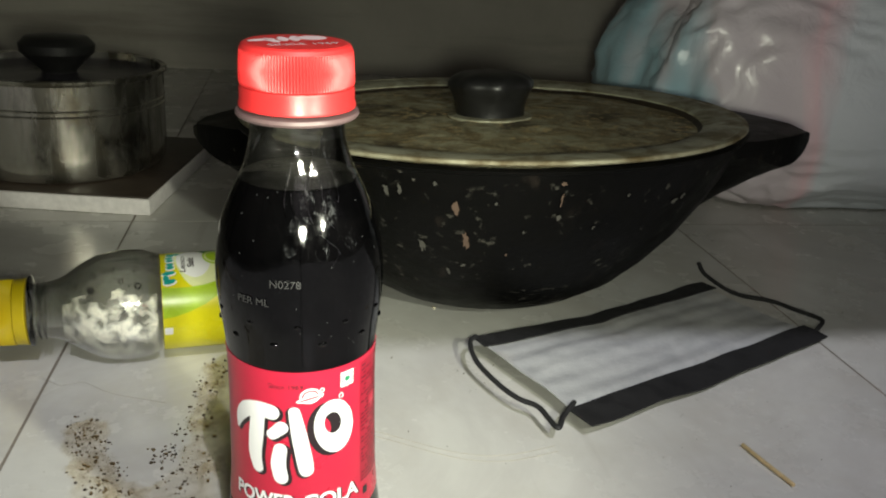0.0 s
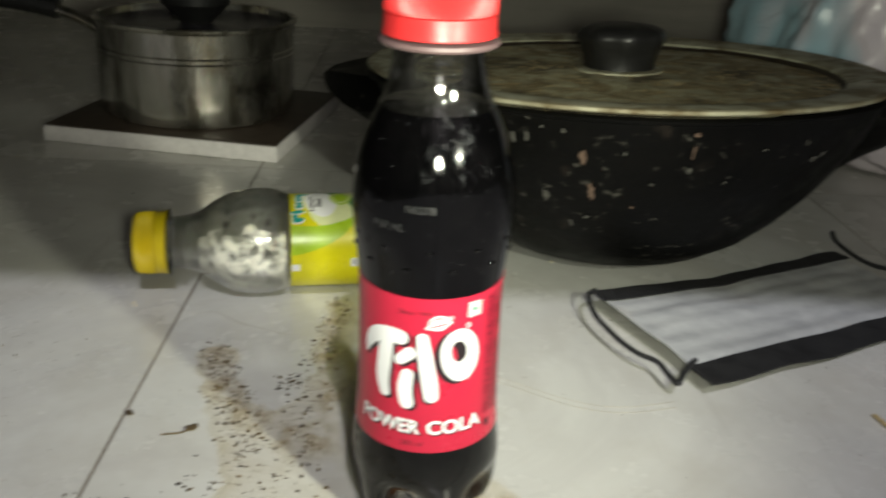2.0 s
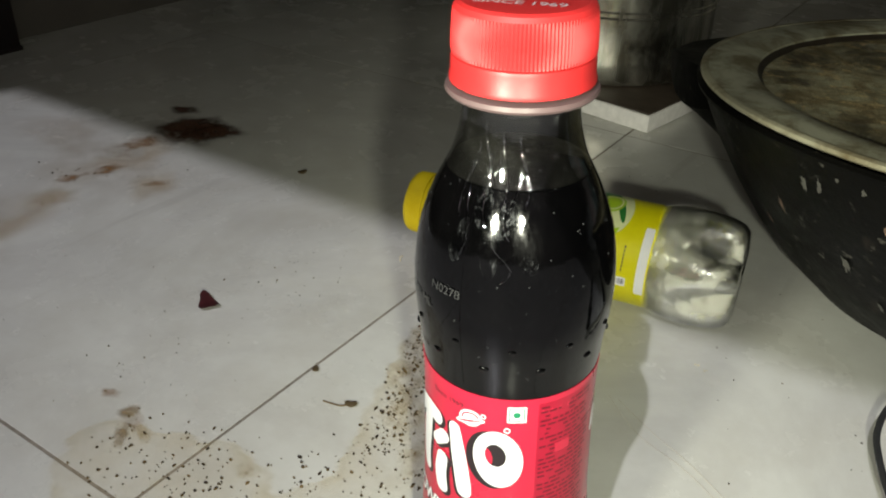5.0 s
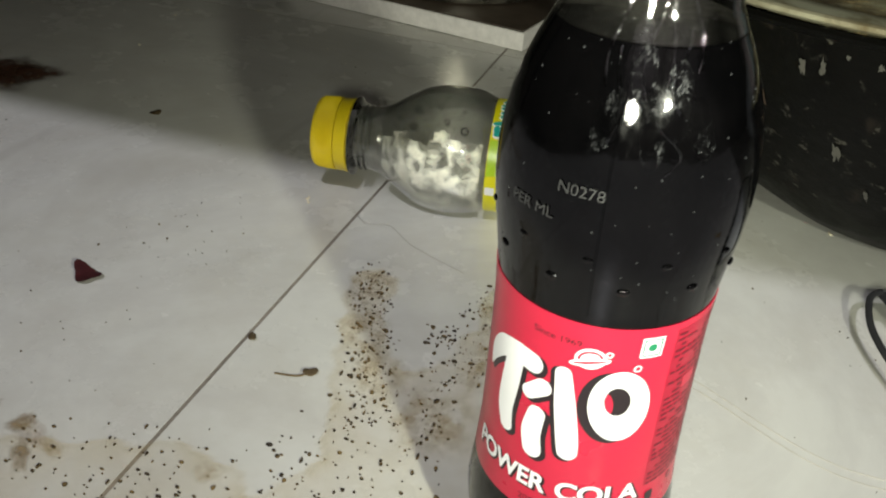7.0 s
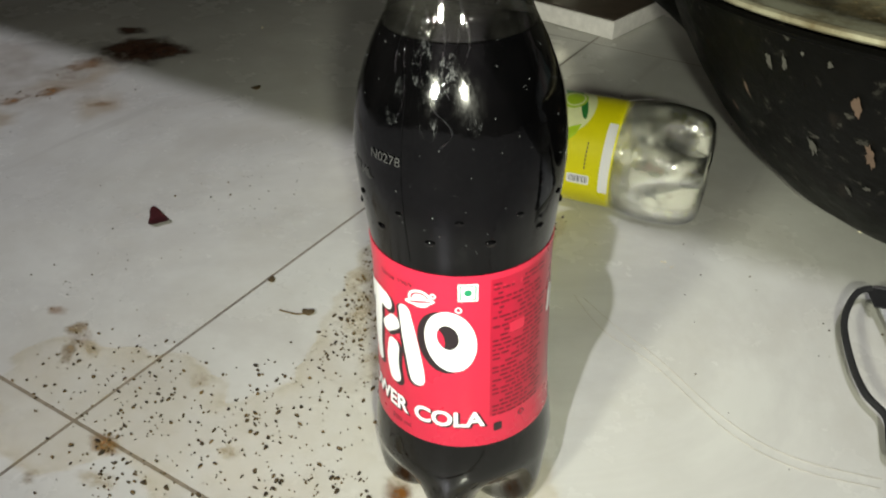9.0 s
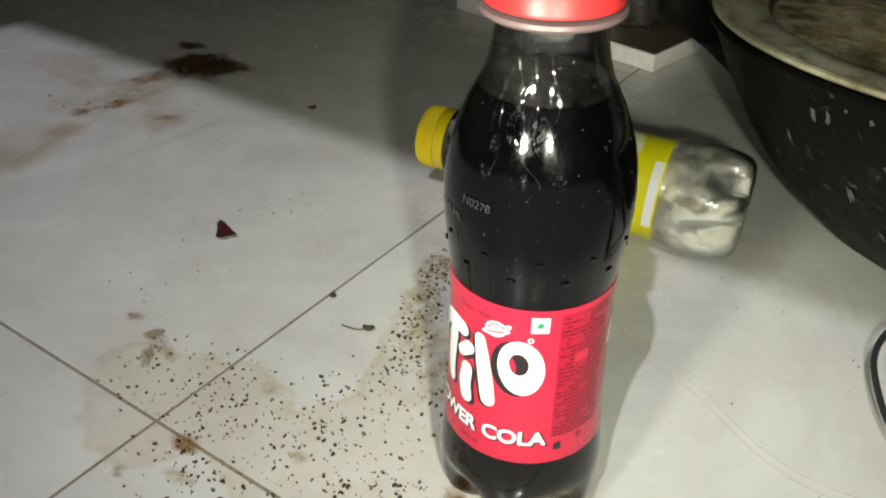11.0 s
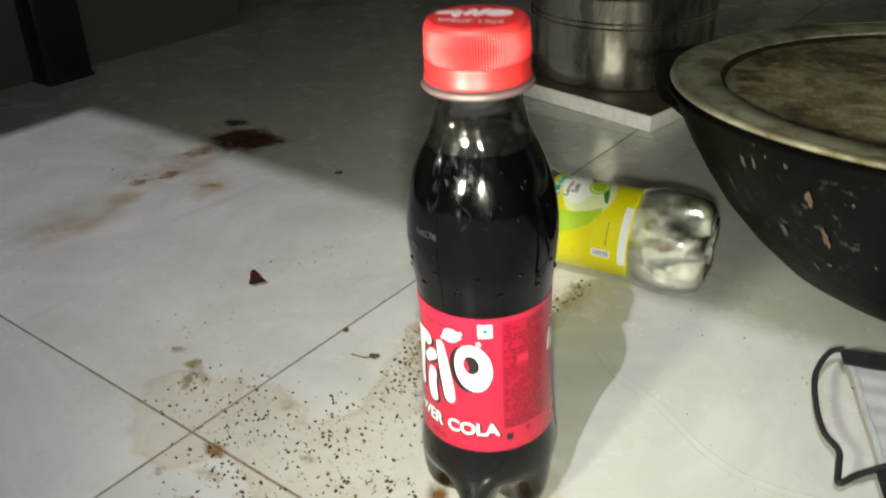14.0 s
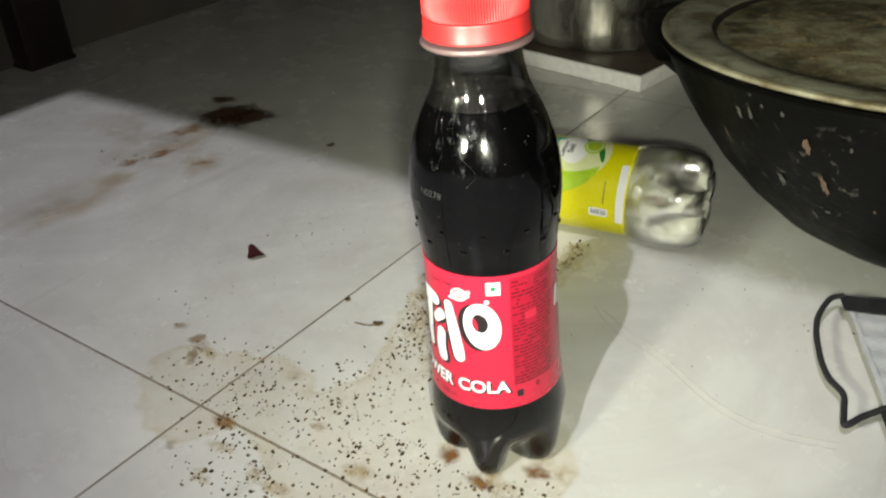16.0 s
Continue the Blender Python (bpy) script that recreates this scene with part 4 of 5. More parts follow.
def steel_pot():
    top = thing("cooking_pot", pose(-0.180, 0.4600, 0.0138), "stained stainless steel pot with a dark lid on a slab", "pot")
    R = 0.0750
    wall = [(R - 0.012, 0.0), (R - 0.004, 0.0012), (R - 0.0005, 0.006), (R, 0.020), (R, 0.055), (R + 0.0004, 0.070), (R + 0.0030, 0.0722), (R + 0.0034, 0.0740), (R + 0.0020, 0.0750), (R - 0.0015, 0.0742), (R - 0.002, 0.055), (R - 0.004, 0.006), (0.02, 0.003)]
    body = part("body", revolve(wall, 112), STEEL, top)
    for z in (0.049, 0.053):
        part("groove_ring", revolve([(R + 0.0001, z - 0.0008), (R + 0.0007, z), (R + 0.0001, z + 0.0008)], 112), STEEL, body)
    lid = part("lid", revolve([(R - 0.0022, 0.0640), (R - 0.0022, 0.0690), (R - 0.005, 0.0690), (0.055, 0.0660), (0.030, 0.0670), (0.010, 0.0690)], 96), DARK_LID, top, "dark sunken lid")
    knob = [(0.012, 0.0680), (0.013, 0.0710), (0.020, 0.0780), (0.0265, 0.0840), (0.0270, 0.0900), (0.0220, 0.0950), (0.006, 0.0965)]
    part("knob", revolve(knob, 48), KNOB, lid, "black round knob")
    tang = tube([(-R + 0.002, 0.0, 0.058), (-R - 0.004, 0.0, 0.061), (-R - 0.018, -0.002, 0.069), (-R - 0.034, -0.004, 0.075)], 0.0042, 12)
    bmesh.ops.scale(tang, vec=(1, 1.5, 1), verts=tang.verts)
    handle = part("handle_tang", tang, STEEL, top, "bright riveted steel bracket")
    for z in (0.052, 0.060):
        bm = bmesh.new()
        bmesh.ops.create_uvsphere(bm, u_segments=14, v_segments=8, radius=0.0034)
        bmesh.ops.translate(bm, vec=(-R - 0.0006, -0.002, z), verts=bm.verts)
        part("rivet", bm, STEEL, handle)
    grip = tube([(-R - 0.030, -0.0035, 0.0745), (-R - 0.060, -0.006, 0.080), (-R - 0.100, -0.010, 0.084), (-R - 0.140, -0.014, 0.085)], 0.0085, 16)
    part("handle_grip", grip, KNOB, top, "black plastic handle")


steel_pot()


# ---- face mask ----
MASK_L, MASK_F, MASK_R, MASK_N = Vector((0.0832, 0.1440)), Vector((0.2482, 0.2279)), Vector((0.2858, 0.1508)), Vector((0.1196, 0.0648))


def mask_point(s, t):
    """s along the length, t from the far edge to the near edge."""
    far, near = MASK_L.lerp(MASK_F, s), MASK_N.lerp(MASK_R, s)
    return far.lerp(near, t)


def mask_strip(t0, t1, lift, rows, s0=0.0, s1=1.0, pleat=0.0):
    bm = bmesh.new()
    for flip in (0, 1):
        grid = []
        for j in range(rows + 1):
            t = t0 + (t1 - t0) * j / rows
            line = []
            for i in range(41):
                s = s0 + (s1 - s0) * i / 40
                p = mask_point(s, t)
                z = lift + 0.0075 * max(0, 1 - s * 2.2) * (1 - 0.4 * t) + pleat * math.sin(t * 44.0) + 0.0016 * noise.noise(Vector((6 * s, 4 * t, 1))) + 0.0028 * math.sin(math.pi * s) * math.sin(math.pi * t)
                line.append(bm.verts.new((p.x, p.y, max(z, 0.0012) - 0.0007 * flip)))
            grid.append(line)
        for a, b in zip(grid, grid[1:]):
            for i in range(40):
                bm.faces.new((a[i], a[i + 1], b[i + 1], b[i]))
    bmesh.ops.bridge_loops(bm, edges=[e for e in bm.edges if len(e.link_faces) == 1])
    bmesh.ops.recalc_face_normals(bm, faces=bm.faces)
    return bm


def face_mask():
    top = thing("face_mask", pose(0, 0, 0.0005), "pleated white face mask with black edges lying flat", "face mask")
    part("cloth", mask_strip(0.09, 0.86, 0.0026, 84, 0.02, 0.985, 0.00022), CLOTH, top, "pleated greyish white cloth", 25)
    part("border", mask_strip(0.0, 0.125, 0.0042, 5), BLACK_CLOTH, top, "black ribbon border")
    part("border", mask_strip(0.825, 1.0, 0.0042, 5), BLACK_CLOTH, top, "black ribbon border")
    part("border_end", mask_strip(0.09, 0.86, 0.0034, 20, 0.012, 0.022), CLOTH, top, "stitched white edge")
    part("ear_loop", tube([(0.0850, 0.1430, 0.0122), (0.0808, 0.1370, 0.012), (0.0803, 0.1196, 0.011), (0.0865, 0.1005, 0.0095), (0.0930, 0.0880, 0.009), (0.1000, 0.0808, 0.009), (0.1024, 0.0720, 0.0085), (0.1046, 0.0646, 0.0084), (0.1090, 0.0720, 0.009), (0.1165, 0.0810, 0.0105)], 0.0012), CORD, top, "black elastic loop")
    part("ear_loop", tube([(0.2500, 0.2400, 0.012), (0.2520, 0.2320, 0.007), (0.2620, 0.2130, 0.003), (0.2800, 0.2005, 0.003), (0.2875, 0.1890, 0.003), (0.2960, 0.1765, 0.003), (0.2940, 0.1690, 0.004), (0.2830, 0.1570, 0.0055)], 0.0013), CORD, top, "black elastic loop")


face_mask()


# ---- plastic bag ----
def plastic_bag():
    top = thing("plastic_bag", pose(0.486, 0.462, 0.0), "crumpled full plastic bag in pale blue and pink", "bag")
    bm = bmesh.new()
    bmesh.ops.create_icosphere(bm, subdivisions=6, radius=1)
    for v in bm.verts:
        d = v.co.normalized()
        p = Vector([math.copysign(abs(c) ** 0.72, c) for c in d])
        crease = abs(noise.noise(Vector((2.4 * d.x, 2.4 * d.y, 1.2 * d.z)) + Vector((4, 1, 2)))) * 0.14
        fine = abs(noise.noise(d * 6.5 + Vector((noise.noise(d * 3) * 2, 0, 0)))) * 0.05 + abs(noise.noise(d * 14)) * 0.015
        k = 1 - crease - fine
        v.co = Vector((0.235 * p.x * k, 0.125 * p.y * k, 0.088 + 0.100 * p.z * k + 0.05 * max(0.0, p.z) * max(0.0, -p.x)))
        v.co.z = max(v.co.z, 0.001 + 0.003 * abs(noise.noise(d * 9)))
    part("bag_body", bm, BAG, top, "", 180)
    bm = tube([(-0.16, 0, 0.195), (-0.13, 0.0, 0.235), (-0.10, 0.01, 0.250), (-0.07, 0.0, 0.235), (-0.05, 0, 0.185)], 0.012)
    for v in bm.verts:
        v.co += 0.006 * noise.noise_vector(v.co * 60)
    part("bag_handle", bm, BAG, top)


plastic_bag()


# ---- dark post and far pan ----
post = thing("table_leg", pose(-0.600, 0.196, 0.0, 0, 0, 0), "dark brown painted post standing against the wall", "post")
part("shaft", box(0.028, 0.044, SLAB_Z - 0.002, 0.003), POST, post)
part("weld_bead", box(0.0295, 0.0455, 0.004, 0.0015), POST, post)

pan = thing("dark_pot", pose(-0.82, 0.67, 0.0), "tall black cooking pot with a pale foot ring on the floor", "pot")
part("pot_body", revolve([(0.085, 0.010), (0.096, 0.012), (0.104, 0.024), (0.108, 0.060), (0.110, 0.150), (0.113, 0.154), (0.110, 0.158), (0.105, 0.150), (0.100, 0.030), (0.02, 0.016)], 96), PAN, pan)
part("foot_ring", revolve([(0.090, 0.0), (0.112, 0.0), (0.115, 0.004), (0.114, 0.010), (0.104, 0.013), (0.090, 0.012)], 96, close=True), PAN_RIM, pan, "pale worn foot ring")


# ---- stains and crumbs on the floor ----
def stain(name, outline_parts, material, label, lift=0.00012):
    """A film of joined round patches; an edge attribute fades it out towards its border."""
    bm = bmesh.new()
    fade = bm.verts.layers.float.new("edge")
    for i, (cx, cy, rx, ry, turn) in enumerate(outline_parts):
        rings = []
        z = lift + 0.00002 * i
        mid = bm.verts.new((cx, cy, z))
        mid[fade] = 1.0
        for k, e in ((0.30, 1.0), (0.55, 0.75), (0.80, 0.28), (1.0, 0.0)):
            ring = []
            for j in range(48):
                a = 2 * math.pi * j / 48
                w = k * (1 + 0.30 * noise.noise(Vector((1.7 * math.cos(a) + 5 * i, 1.7 * math.sin(a), i))) + 0.10 * noise.noise(Vector((6 * math.cos(a), 6 * math.sin(a), i))))
                x, y = rx * w * math.cos(a), ry * w * math.sin(a)
                t = radians(turn)
                v = bm.verts.new((cx + x * math.cos(t) - y * math.sin(t), cy + x * math.sin(t) + y * math.cos(t), z))
                v[fade] = e
                ring.append(v)
            rings.append(ring)
        for j in range(48):
            bm.faces.new((mid, rings[0][j], rings[0][(j + 1) % 48]))
        for a, b in zip(rings, rings[1:]):
            for j in range(48):
                bm.faces.new((a[j], b[j], b[(j + 1) % 48], a[(j + 1) % 48]))
    ob = part(name, bm, material, None)
    return tagged(ob, label, "stain", kind="stuff")


def spill(name, outlines, material, label, step=0.0014, lift=0.00010):
    """A dried puddle: thin inside, with a darker dried edge, from a few rounded corners of its border."""
    lines = []
    for corners in outlines:
        pts = [Vector((x / 1000, y / 1000)) for x, y in corners]
        for i in range(len(pts)):
            p0, p1, p2, p3 = (pts[(i + k) % len(pts)] for k in (-1, 0, 1, 2))
            for k in range(8):
                t = k / 8
                p = 0.5 * (2 * p1 + (p2 - p0) * t + (2 * p0 - 5 * p1 + 4 * p2 - p3) * t * t + (3 * p1 - p0 - 3 * p2 + p3) * t ** 3)
                q = 0.5 * (p2 - p0)
                lines.append((p.x, p.y, q.x, q.y))
    border = np.array(lines)
    border[:, :2] += [[0.0050 * noise.noise(Vector((x * 95, y * 95, 1))) + 0.0022 * noise.noise(Vector((x * 320, y * 320, 3))), 0.0050 * noise.noise(Vector((x * 95, y * 95, 7))) + 0.0022 * noise.noise(Vector((x * 320, y * 320, 9)))] for x, y in border[:, :2]]
    loops, at = [], 0
    for corners in outlines:
        loops.append(border[at:at + 8 * len(corners), :2])
        at += 8 * len(corners)
    lo, hi = border[:, :2].min(0) - 0.003, border[:, :2].max(0) + 0.003
    xs, ys = np.arange(lo[0], hi[0], step), np.arange(lo[1], hi[1], step)
    gx, gy = np.meshgrid(xs, ys)
    flat = np.stack([gx.ravel(), gy.ravel()], 1)
    inside = np.zeros(len(flat), bool)
    far = np.full(len(flat), 1.0)
    for loop in loops:
        within = np.zeros(len(flat), bool)
        for a, b in zip(loop, np.roll(loop, -1, 0)):
            cross = (a[1] > flat[:, 1]) != (b[1] > flat[:, 1])
            within ^= cross & (flat[:, 0] < (b[0] - a[0]) * (flat[:, 1] - a[1]) / (b[1] - a[1] + 1e-12) + a[0])
            d = b - a
            t = np.clip(((flat - a) @ d) / (d @ d + 1e-12), 0, 1)
            far = np.minimum(far, np.linalg.norm(flat - a - t[:, None] * d, axis=1))
        inside |= within
    value = np.where(inside, np.interp(far, [0, 0.0012, 0.0030, 0.008], [0.10, 0.95, 0.62, 0.42]), 0.0)
    keep = {}
    bm = bmesh.new()
    fade = bm.verts.layers.float.new("edge")
    rows, cols = gx.shape
    mask = (inside | (far < step * 1.6)).reshape(rows, cols)
    for r in range(rows - 1):
        for c in range(cols - 1):
            if mask[r:r + 2, c:c + 2].all():
                quad = []
                for i, j in ((r, c), (r, c + 1), (r + 1, c + 1), (r + 1, c)):
                    if (i, j) not in keep:
                        v = keep[i, j] = bm.verts.new((gx[i, j], gy[i, j], lift))
                        v[fade] = value[i * cols + j]
                    quad.append(keep[i, j])
                bm.faces.new(quad)
    return tagged(part(name, bm, material, None), label, "stain", kind="stuff")


spill("spill_stain", [[(-157, -34), (-151, -20), (-134, -14), (-112, -8), (-92, -6), (-80, -12), (-72, 2), (-76, 26), (-84, 46), (-92, 66), (-97, 90), (-90, 99), (-82, 94), (-78, 74), (-68, 54), (-58, 50), (-50, 62), (-48, 96), (-47, 140), (-38, 147), (-32, 136), (-30, 96), (-24, 60), (-10, 34),
                       (16, 18), (32, 2), (28, -22), (4, -40), (-22, -58), (-44, -66), (-62, -62), (-76, -52), (-90, -50), (-98, -60), (-112, -68), (-132, -64), (-146, -52)]], TAN_FILM, "dried tan spill dotted with dark crumbs on the tiles")
stain("amber_stain", [(-0.098, -0.047, 0.007, 0.004, 10), (-0.089, -0.058, 0.008, 0.004, 20), (-0.084, -0.073, 0.006, 0.004, 0), (-0.069, -0.061, 0.007, 0.004, -20), (-0.056, -0.062, 0.008, 0.004, 10), (-0.043, 0.140, 0.006, 0.004, 0), (-0.087, 0.092, 0.007, 0.005, 20),
                      (-0.064, -0.030, 0.005, 0.003, 0), (-0.036, -0.040, 0.008, 0.005, 10), (0.010, -0.021, 0.012, 0.006, 0), (0.028, -0.002, 0.006, 0.006, 0), (-0.094, -0.012, 0.005, 0.004, 30), (-0.138, -0.020, 0.006, 0.003, -30), (-0.150, -0.016, 0.006, 0.003, -40), (-0.090, 0.084, 0.008, 0.015, 15), (-0.080, 0.062, 0.009, 0.016, 25), (-0.067, 0.042, 0.010, 0.016, 20), (-0.040, 0.122, 0.007, 0.020, 0),
                      (-0.040, 0.092, 0.009, 0.018, 0), (-0.037, 0.060, 0.010, 0.018, 0), (-0.044, 0.030, 0.016, 0.018, 0)], AMBER_FILM, "small amber dried rings among the crumbs on the tiles", 0.00020)
stain("rust_stain", [(-0.342, 0.184, 0.027, 0.024, 20), (-0.352, 0.188, 0.028, 0.020, 60), (-0.330, 0.192, 0.020, 0.014, 35), (-0.378, 0.206, 0.013, 0.009, 20)], RUST_FILM, "dark rust brown stain on the tiles")
stain("tan_smear", [(-0.322, 0.030, 0.020, 0.036, -10), (-0.330, 0.068, 0.014, 0.022, -10), (-0.345, 0.135, 0.024, 0.034, 0), (-0.300, 0.115, 0.016, 0.022, 30)], TAN_SMEAR, "pale brown dried smear on the tiles")
stain("rust_ring", [(-0.0125, -0.0155, 0.006, 0.0045, -20), (0.019, -0.006, 0.006, 0.004, 20), (0.004, -0.0215, 0.006, 0.003, 0)], RUST_RING, "orange rust marks round the foot of the bottle")
stain("rust_smear", [(-0.148, -0.017, 0.009, 0.004, 150), (-0.166, -0.013, 0.005, 0.003, 20), (-0.098, -0.048, 0.007, 0.004, 0), (-0.338, 0.112, 0.007, 0.015, -20), (-0.345, 0.092, 0.006, 0.009, -20), (-0.300, 0.118, 0.004, 0.009, -30), (-0.355, 0.150, 0.012, 0.016, 0)], RUST_SMEAR, "faint rust smears on the tiles")
stain("pale_stain", [(-0.340, 0.035, 0.020, 0.062, -4), (-0.345, 0.115, 0.050, 0.036, 0), (-0.400, 0.130, 0.055, 0.030, 10)], PALE_FILM, "pale brown dried stain on the tiles")
stain("pale_stain", [(-0.151, -0.016, 0.005, 0.0035, 30), (-0.143, -0.026, 0.008, 0.003, -50), (-0.106, -0.068, 0.003, 0.003, 0)], PALE_SPOT, "small brown dried spots beside the tile joint", 0.00035)

stain("foot_stain", [(0.005, -0.0157, 0.0070, 0.0056, 0), (0.0165, 0.001, 0.0066, 0.0058, 20), (-0.0140, -0.0097, 0.0074, 0.0056, 30)], AMBER_FILM, "amber drink stains round the bottle's feet", 0.00035)


def lump(bm, x, y, size, flat=0.5, rng=random):
    """A tiny uneven crumb resting on the floor."""
    n = 6
    ring = []
    a0 = rng.uniform(0, 6)
    sx = rng.uniform(0.6, 1.5)
    for k in range(n):
        a = a0 + 2 * math.pi * k / n
        r = size * rng.uniform(0.7, 1.2)
        ring.append((x + r * sx * math.cos(a), y + r / sx * math.sin(a)))
    low = [bm.verts.new((px, py, 0.0002)) for px, py in ring]
    mid = [bm.verts.new((x + (px - x) * 0.8, y + (py - y) * 0.8, 0.0004 + size * flat)) for px, py in ring]
    top = bm.verts.new((x, y, 0.0004 + size * flat * 1.5))
    for k in range(n):
        j = (k + 1) % n
        bm.faces.new((low[k], low[j], mid[j], mid[k]))
        bm.faces.new((mid[k], mid[j], top))


def crumbs(name, fields, material, label, seed):
    rng = random.Random(seed)
    bm = bmesh.new()
    for (x0, y0), (x1, y1), spread, count, small, large in fields:
        for _ in range(count):
            t = rng.random()
            a, d = rng.uniform(0, 6.283), 1.75 * spread * rng.random() ** 0.5 if spread < 0.016 else abs(rng.gauss(0, 1.4 * spread))
            lump(bm, x0 + (x1 - x0) * t + d * math.cos(a), y0 + (y1 - y0) * t + d * math.sin(a), 0.76 * (small + (large - small) * rng.random() ** 3), 0.5, rng)
    return tagged(part(name, bm, material, None), label, "crumbs", kind="stuff")


crumbs("dark_crumbs", [((-0.093, 0.096), (-0.078, 0.062), 0.0045, 120, 0.0003, 0.0011), ((-0.078, 0.062), (-0.062, 0.020), 0.0055, 150, 0.0003, 0.0011),
                       ((-0.041, 0.145), (-0.046, 0.090), 0.0038, 85, 0.0003, 0.0011), ((-0.046, 0.090), (-0.046, 0.020), 0.0058, 150, 0.0003, 0.0011),
                       ((-0.061, 0.069), (-0.056, 0.066), 0.003, 16, 0.0004, 0.0011), ((-0.062, 0.015), (-0.050, -0.030), 0.014, 190, 0.0003, 0.0011),
                       ((-0.125, -0.020), (-0.060, -0.020), 0.014, 120, 0.0003, 0.0010), ((-0.100, -0.060), (-0.010, -0.050), 0.010, 110, 0.0003, 0.0012),
                       ((-0.040, -0.028), (0.012, -0.026), 0.007, 130, 0.0003, 0.0012), ((0.010, -0.028), (0.026, -0.010), 0.005, 40, 0.0003, 0.0011), ((-0.150, -0.016), (-0.136, -0.034), 0.003, 16, 0.0003, 0.0009),
                       ((-0.135, -0.028), (-0.075, -0.032), 0.013, 120, 0.0003, 0.0010), ((-0.092, -0.066), (-0.030, -0.060), 0.010, 90, 0.0003, 0.0011),
                       ((-0.101, -0.047), (-0.094, -0.047), 0.002, 10, 0.0004, 0.0013), ((-0.094, -0.056), (-0.084, -0.060), 0.002, 12, 0.0003, 0.0010), ((-0.088, -0.070), (-0.080, -0.076), 0.002, 12, 0.0003, 0.0010), ((-0.073, -0.058), (-0.054, -0.063), 0.002, 22, 0.0003, 0.0010)],
       SPECK, "dark tea-like crumbs scattered in a dried spill", 11)
crumbs("floor_dirt", [((-0.175, 0.085), (-0.150, 0.100), 0.014, 26, 0.0002, 0.0006), ((-0.36, 0.09), (-0.32, 0.12), 0.018, 30, 0.0003, 0.0010), ((-0.35, 0.19), (-0.34, 0.17), 0.014, 40, 0.0003, 0.0012),
                      ((-0.19, -0.02), (-0.16, 0.04), 0.020, 24, 0.0002, 0.0006), ((-0.3, 0.0), (0.25, 0.1), 0.06, 60, 0.0002, 0.0003), ((-0.25, 0.25), (-0.05, 0.3), 0.05, 40, 0.0002, 0.0007), ((0.0, 0.16), (0.1, 0.1), 0.03, 20, 0.0002, 0.0006)],
       SPECK, "fine dark dirt scattered over the tiles", 12)
crumbs("pale_crumbs", [((-0.134, 0.134), (-0.139, 0.136), 0.002, 5, 0.0004, 0.0013), ((0.073, 0.204), (0.074, 0.204), 0.0006, 2, 0.0008, 0.0012), ((0.013, 0.137), (0.019, 0.135), 0.0015, 4, 0.0004, 0.0009),
                       ((-0.22, 0.28), (-0.10, 0.30), 0.02, 7, 0.0005, 0.0012), ((-0.4, 0.3), (-0.3, 0.35), 0.04, 6, 0.0006, 0.0014)],
       CRUMB, "pale crumbs lying on the tiles", 13)


def flake(name, x, y, size, turn, material, label, category, points=3, lift=0.0016, stretch=1.0):
    """A thin curled scrap with a few blunt corners."""
    bm = bmesh.new()
    for dz in (0.0, 0.0003):
        mid = bm.verts.new((0, 0, lift + dz))
        ring = []
        for j in range(30):
            a = 2 * math.pi * j / 30
            r = size * (1 + 0.19 * math.cos(points * a) + 0.08 * noise.noise(Vector((3 * math.cos(a), 3 * math.sin(a), x * 90))))
            px, py = stretch * r * math.cos(a), r * math.sin(a)
            ring.append(bm.verts.new((px, py, 0.0003 + dz + abs(px) * 0.35)))
        for j in range(30):
            bm.faces.new((mid, ring[j], ring[(j + 1) % 30]))
    bmesh.ops.recalc_face_normals(bm, faces=bm.faces)
    ob = part(name, bm, material, None)
    ob.matrix_world = pose(x, y, 0.0003, 0, 0, turn)
    return tagged(ob, label, category)


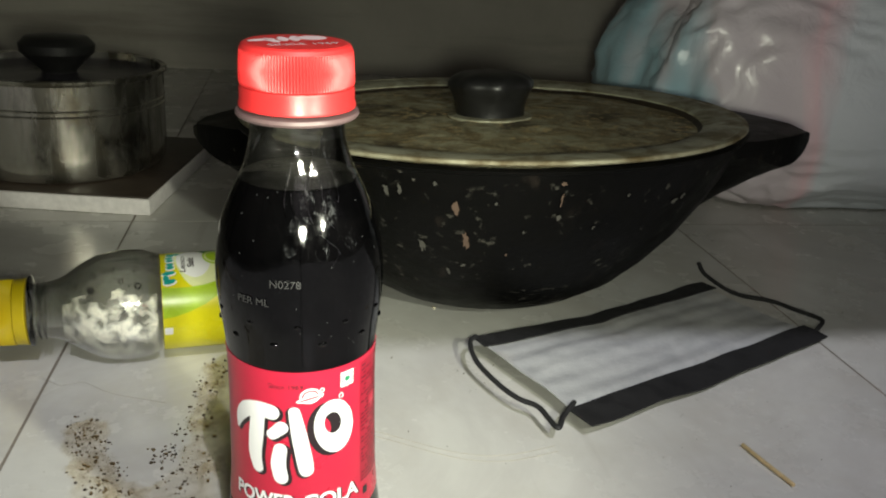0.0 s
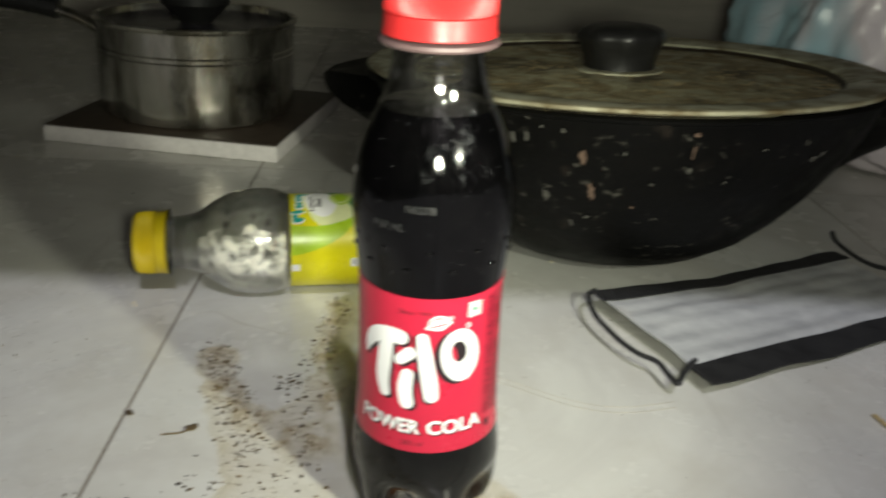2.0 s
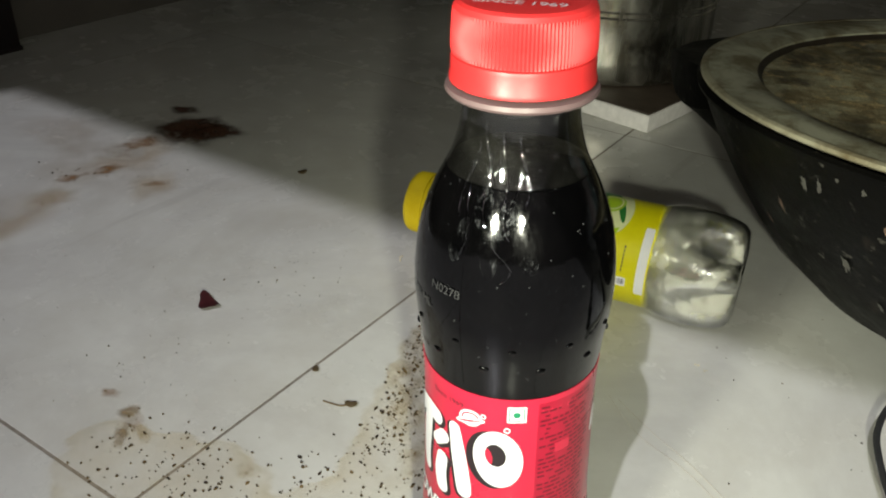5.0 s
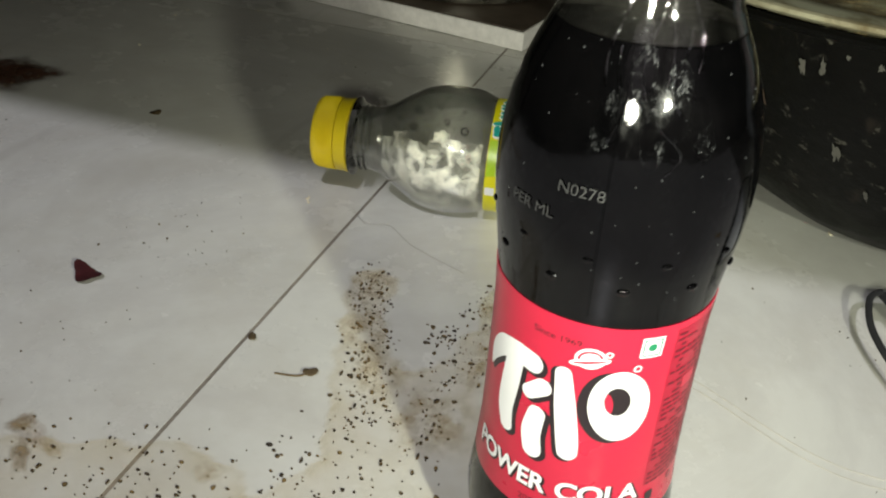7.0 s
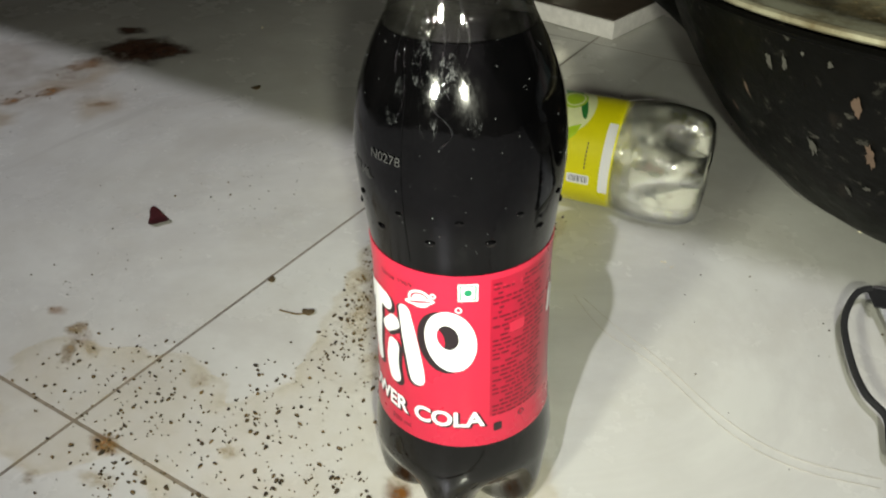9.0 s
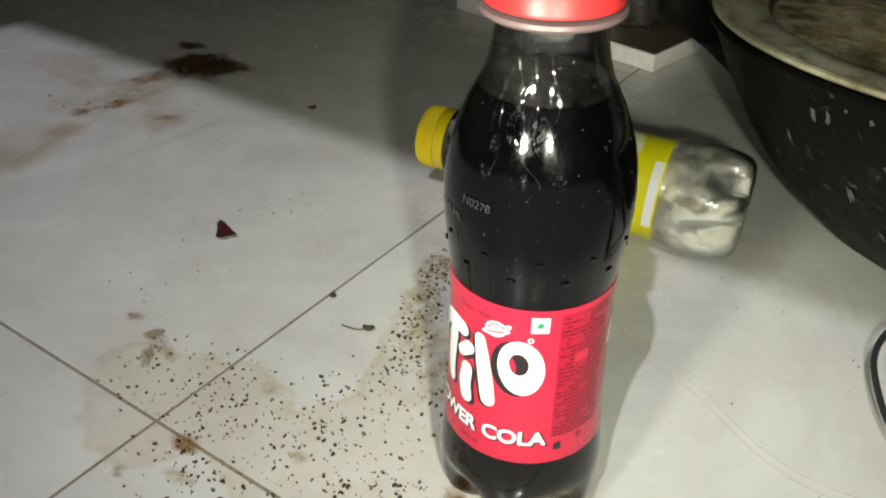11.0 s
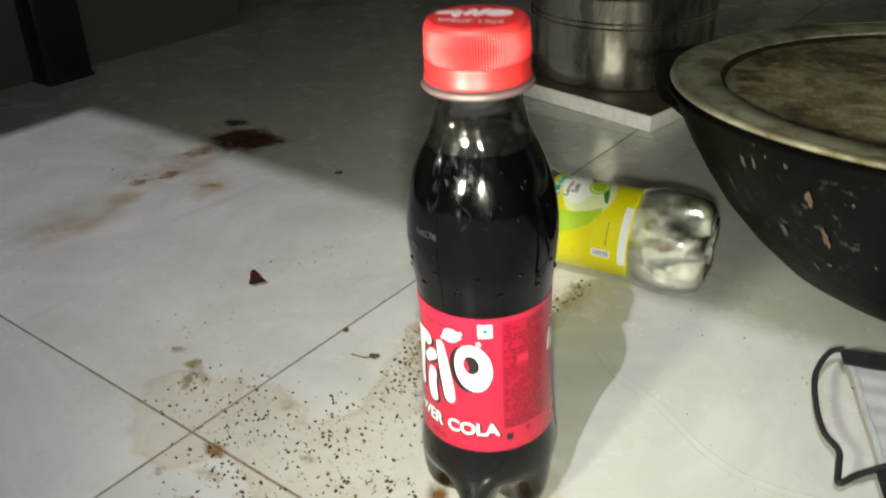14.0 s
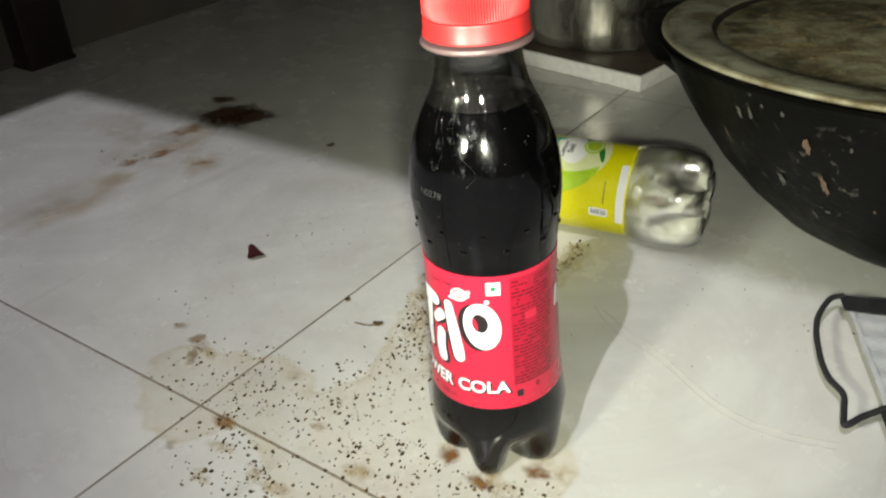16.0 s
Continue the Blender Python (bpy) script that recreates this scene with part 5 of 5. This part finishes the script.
flake("dry_leaf", -0.182, 0.050, 0.0040, 150, LEAF, "small dark red dry leaf scrap on the tiles", "leaf", stretch=1.6)
flake("leaf_scrap", -0.087, 0.035, 0.0020, 30, SPECK, "tiny dark scrap with a stalk on the tiles", "scrap", 2)
flake("leaf_scrap", -0.243, 0.178, 0.0024, 70, SPECK, "tiny black seed scrap on the tiles", "scrap", 2)
flake("leaf_scrap", -0.112, 0.043, 0.0015, 120, SPECK, "tiny dark scrap beside the tile joint", "scrap", 2)
stalk = tagged(part("stalk", tube([(-0.087, 0.035, 0.001), (-0.090, 0.032, 0.0008), (-0.097, 0.0305, 0.0007)], 0.0003, 6), SPECK, None), "thin dark stalk lying on the tiles", "stalk")
straw = tagged(part("straw", tube([(0.1865, 0.058, 0.0011), (0.189, 0.046, 0.0012), (0.1935, 0.029, 0.0010)], 0.0009, 8), STRAW, None), "dry yellow straw lying on the tiles", "straw")
hair = tagged(part("hair", tube([(-0.118, 0.135, 0.0008), (-0.108, 0.126, 0.0008), (-0.098, 0.128, 0.0009), (-0.085, 0.118, 0.0008), (-0.060, 0.108, 0.0008)], 0.00007, 5), DRIP, None), "fine pale hair lying on the tiles", "hair")
for k, lift in enumerate((0.0, 0.004)):
    line = [(-0.010 + lift, 0.098, 0.0003), (0.008 + lift, 0.084 + lift, 0.0003), (0.030, 0.076 + lift, 0.0003), (0.060, 0.059 + lift, 0.0003), (0.081, 0.055 + lift, 0.0003), (0.104, 0.060 + lift, 0.0005)]
    tagged(part("dried_drip_line", tube(line, 0.00012, 6), DRIP, None), "faint dried drip line on the tiles", "stain", kind="stuff")


# ---- floor tiles ----
def tile_mesh():
    bm = box(PITCH - 0.0013, PITCH - 0.0013, 0.008, 0.0001, (0, 0, -0.008), 1)
    mesh = bpy.data.meshes.new("tile")
    bm.to_mesh(mesh)
    bm.free()
    mesh.materials.append(TILE)
    return mesh


TILE_MESH = tile_mesh()
for i in range(-3, 4):
    for j in range(-6, 3):
        cx, cy = X0 + (i + 0.5) * PITCH, Y0 + (j + 0.5) * PITCH
        if not (LEFT - 0.2 < cx < RIGHT + 0.2 and FRONT - 0.2 < cy < BACK + 0.2):
            continue
        t = new("tile", TILE_MESH)
        t.location = (cx, cy, 0)
        t.parent = floor
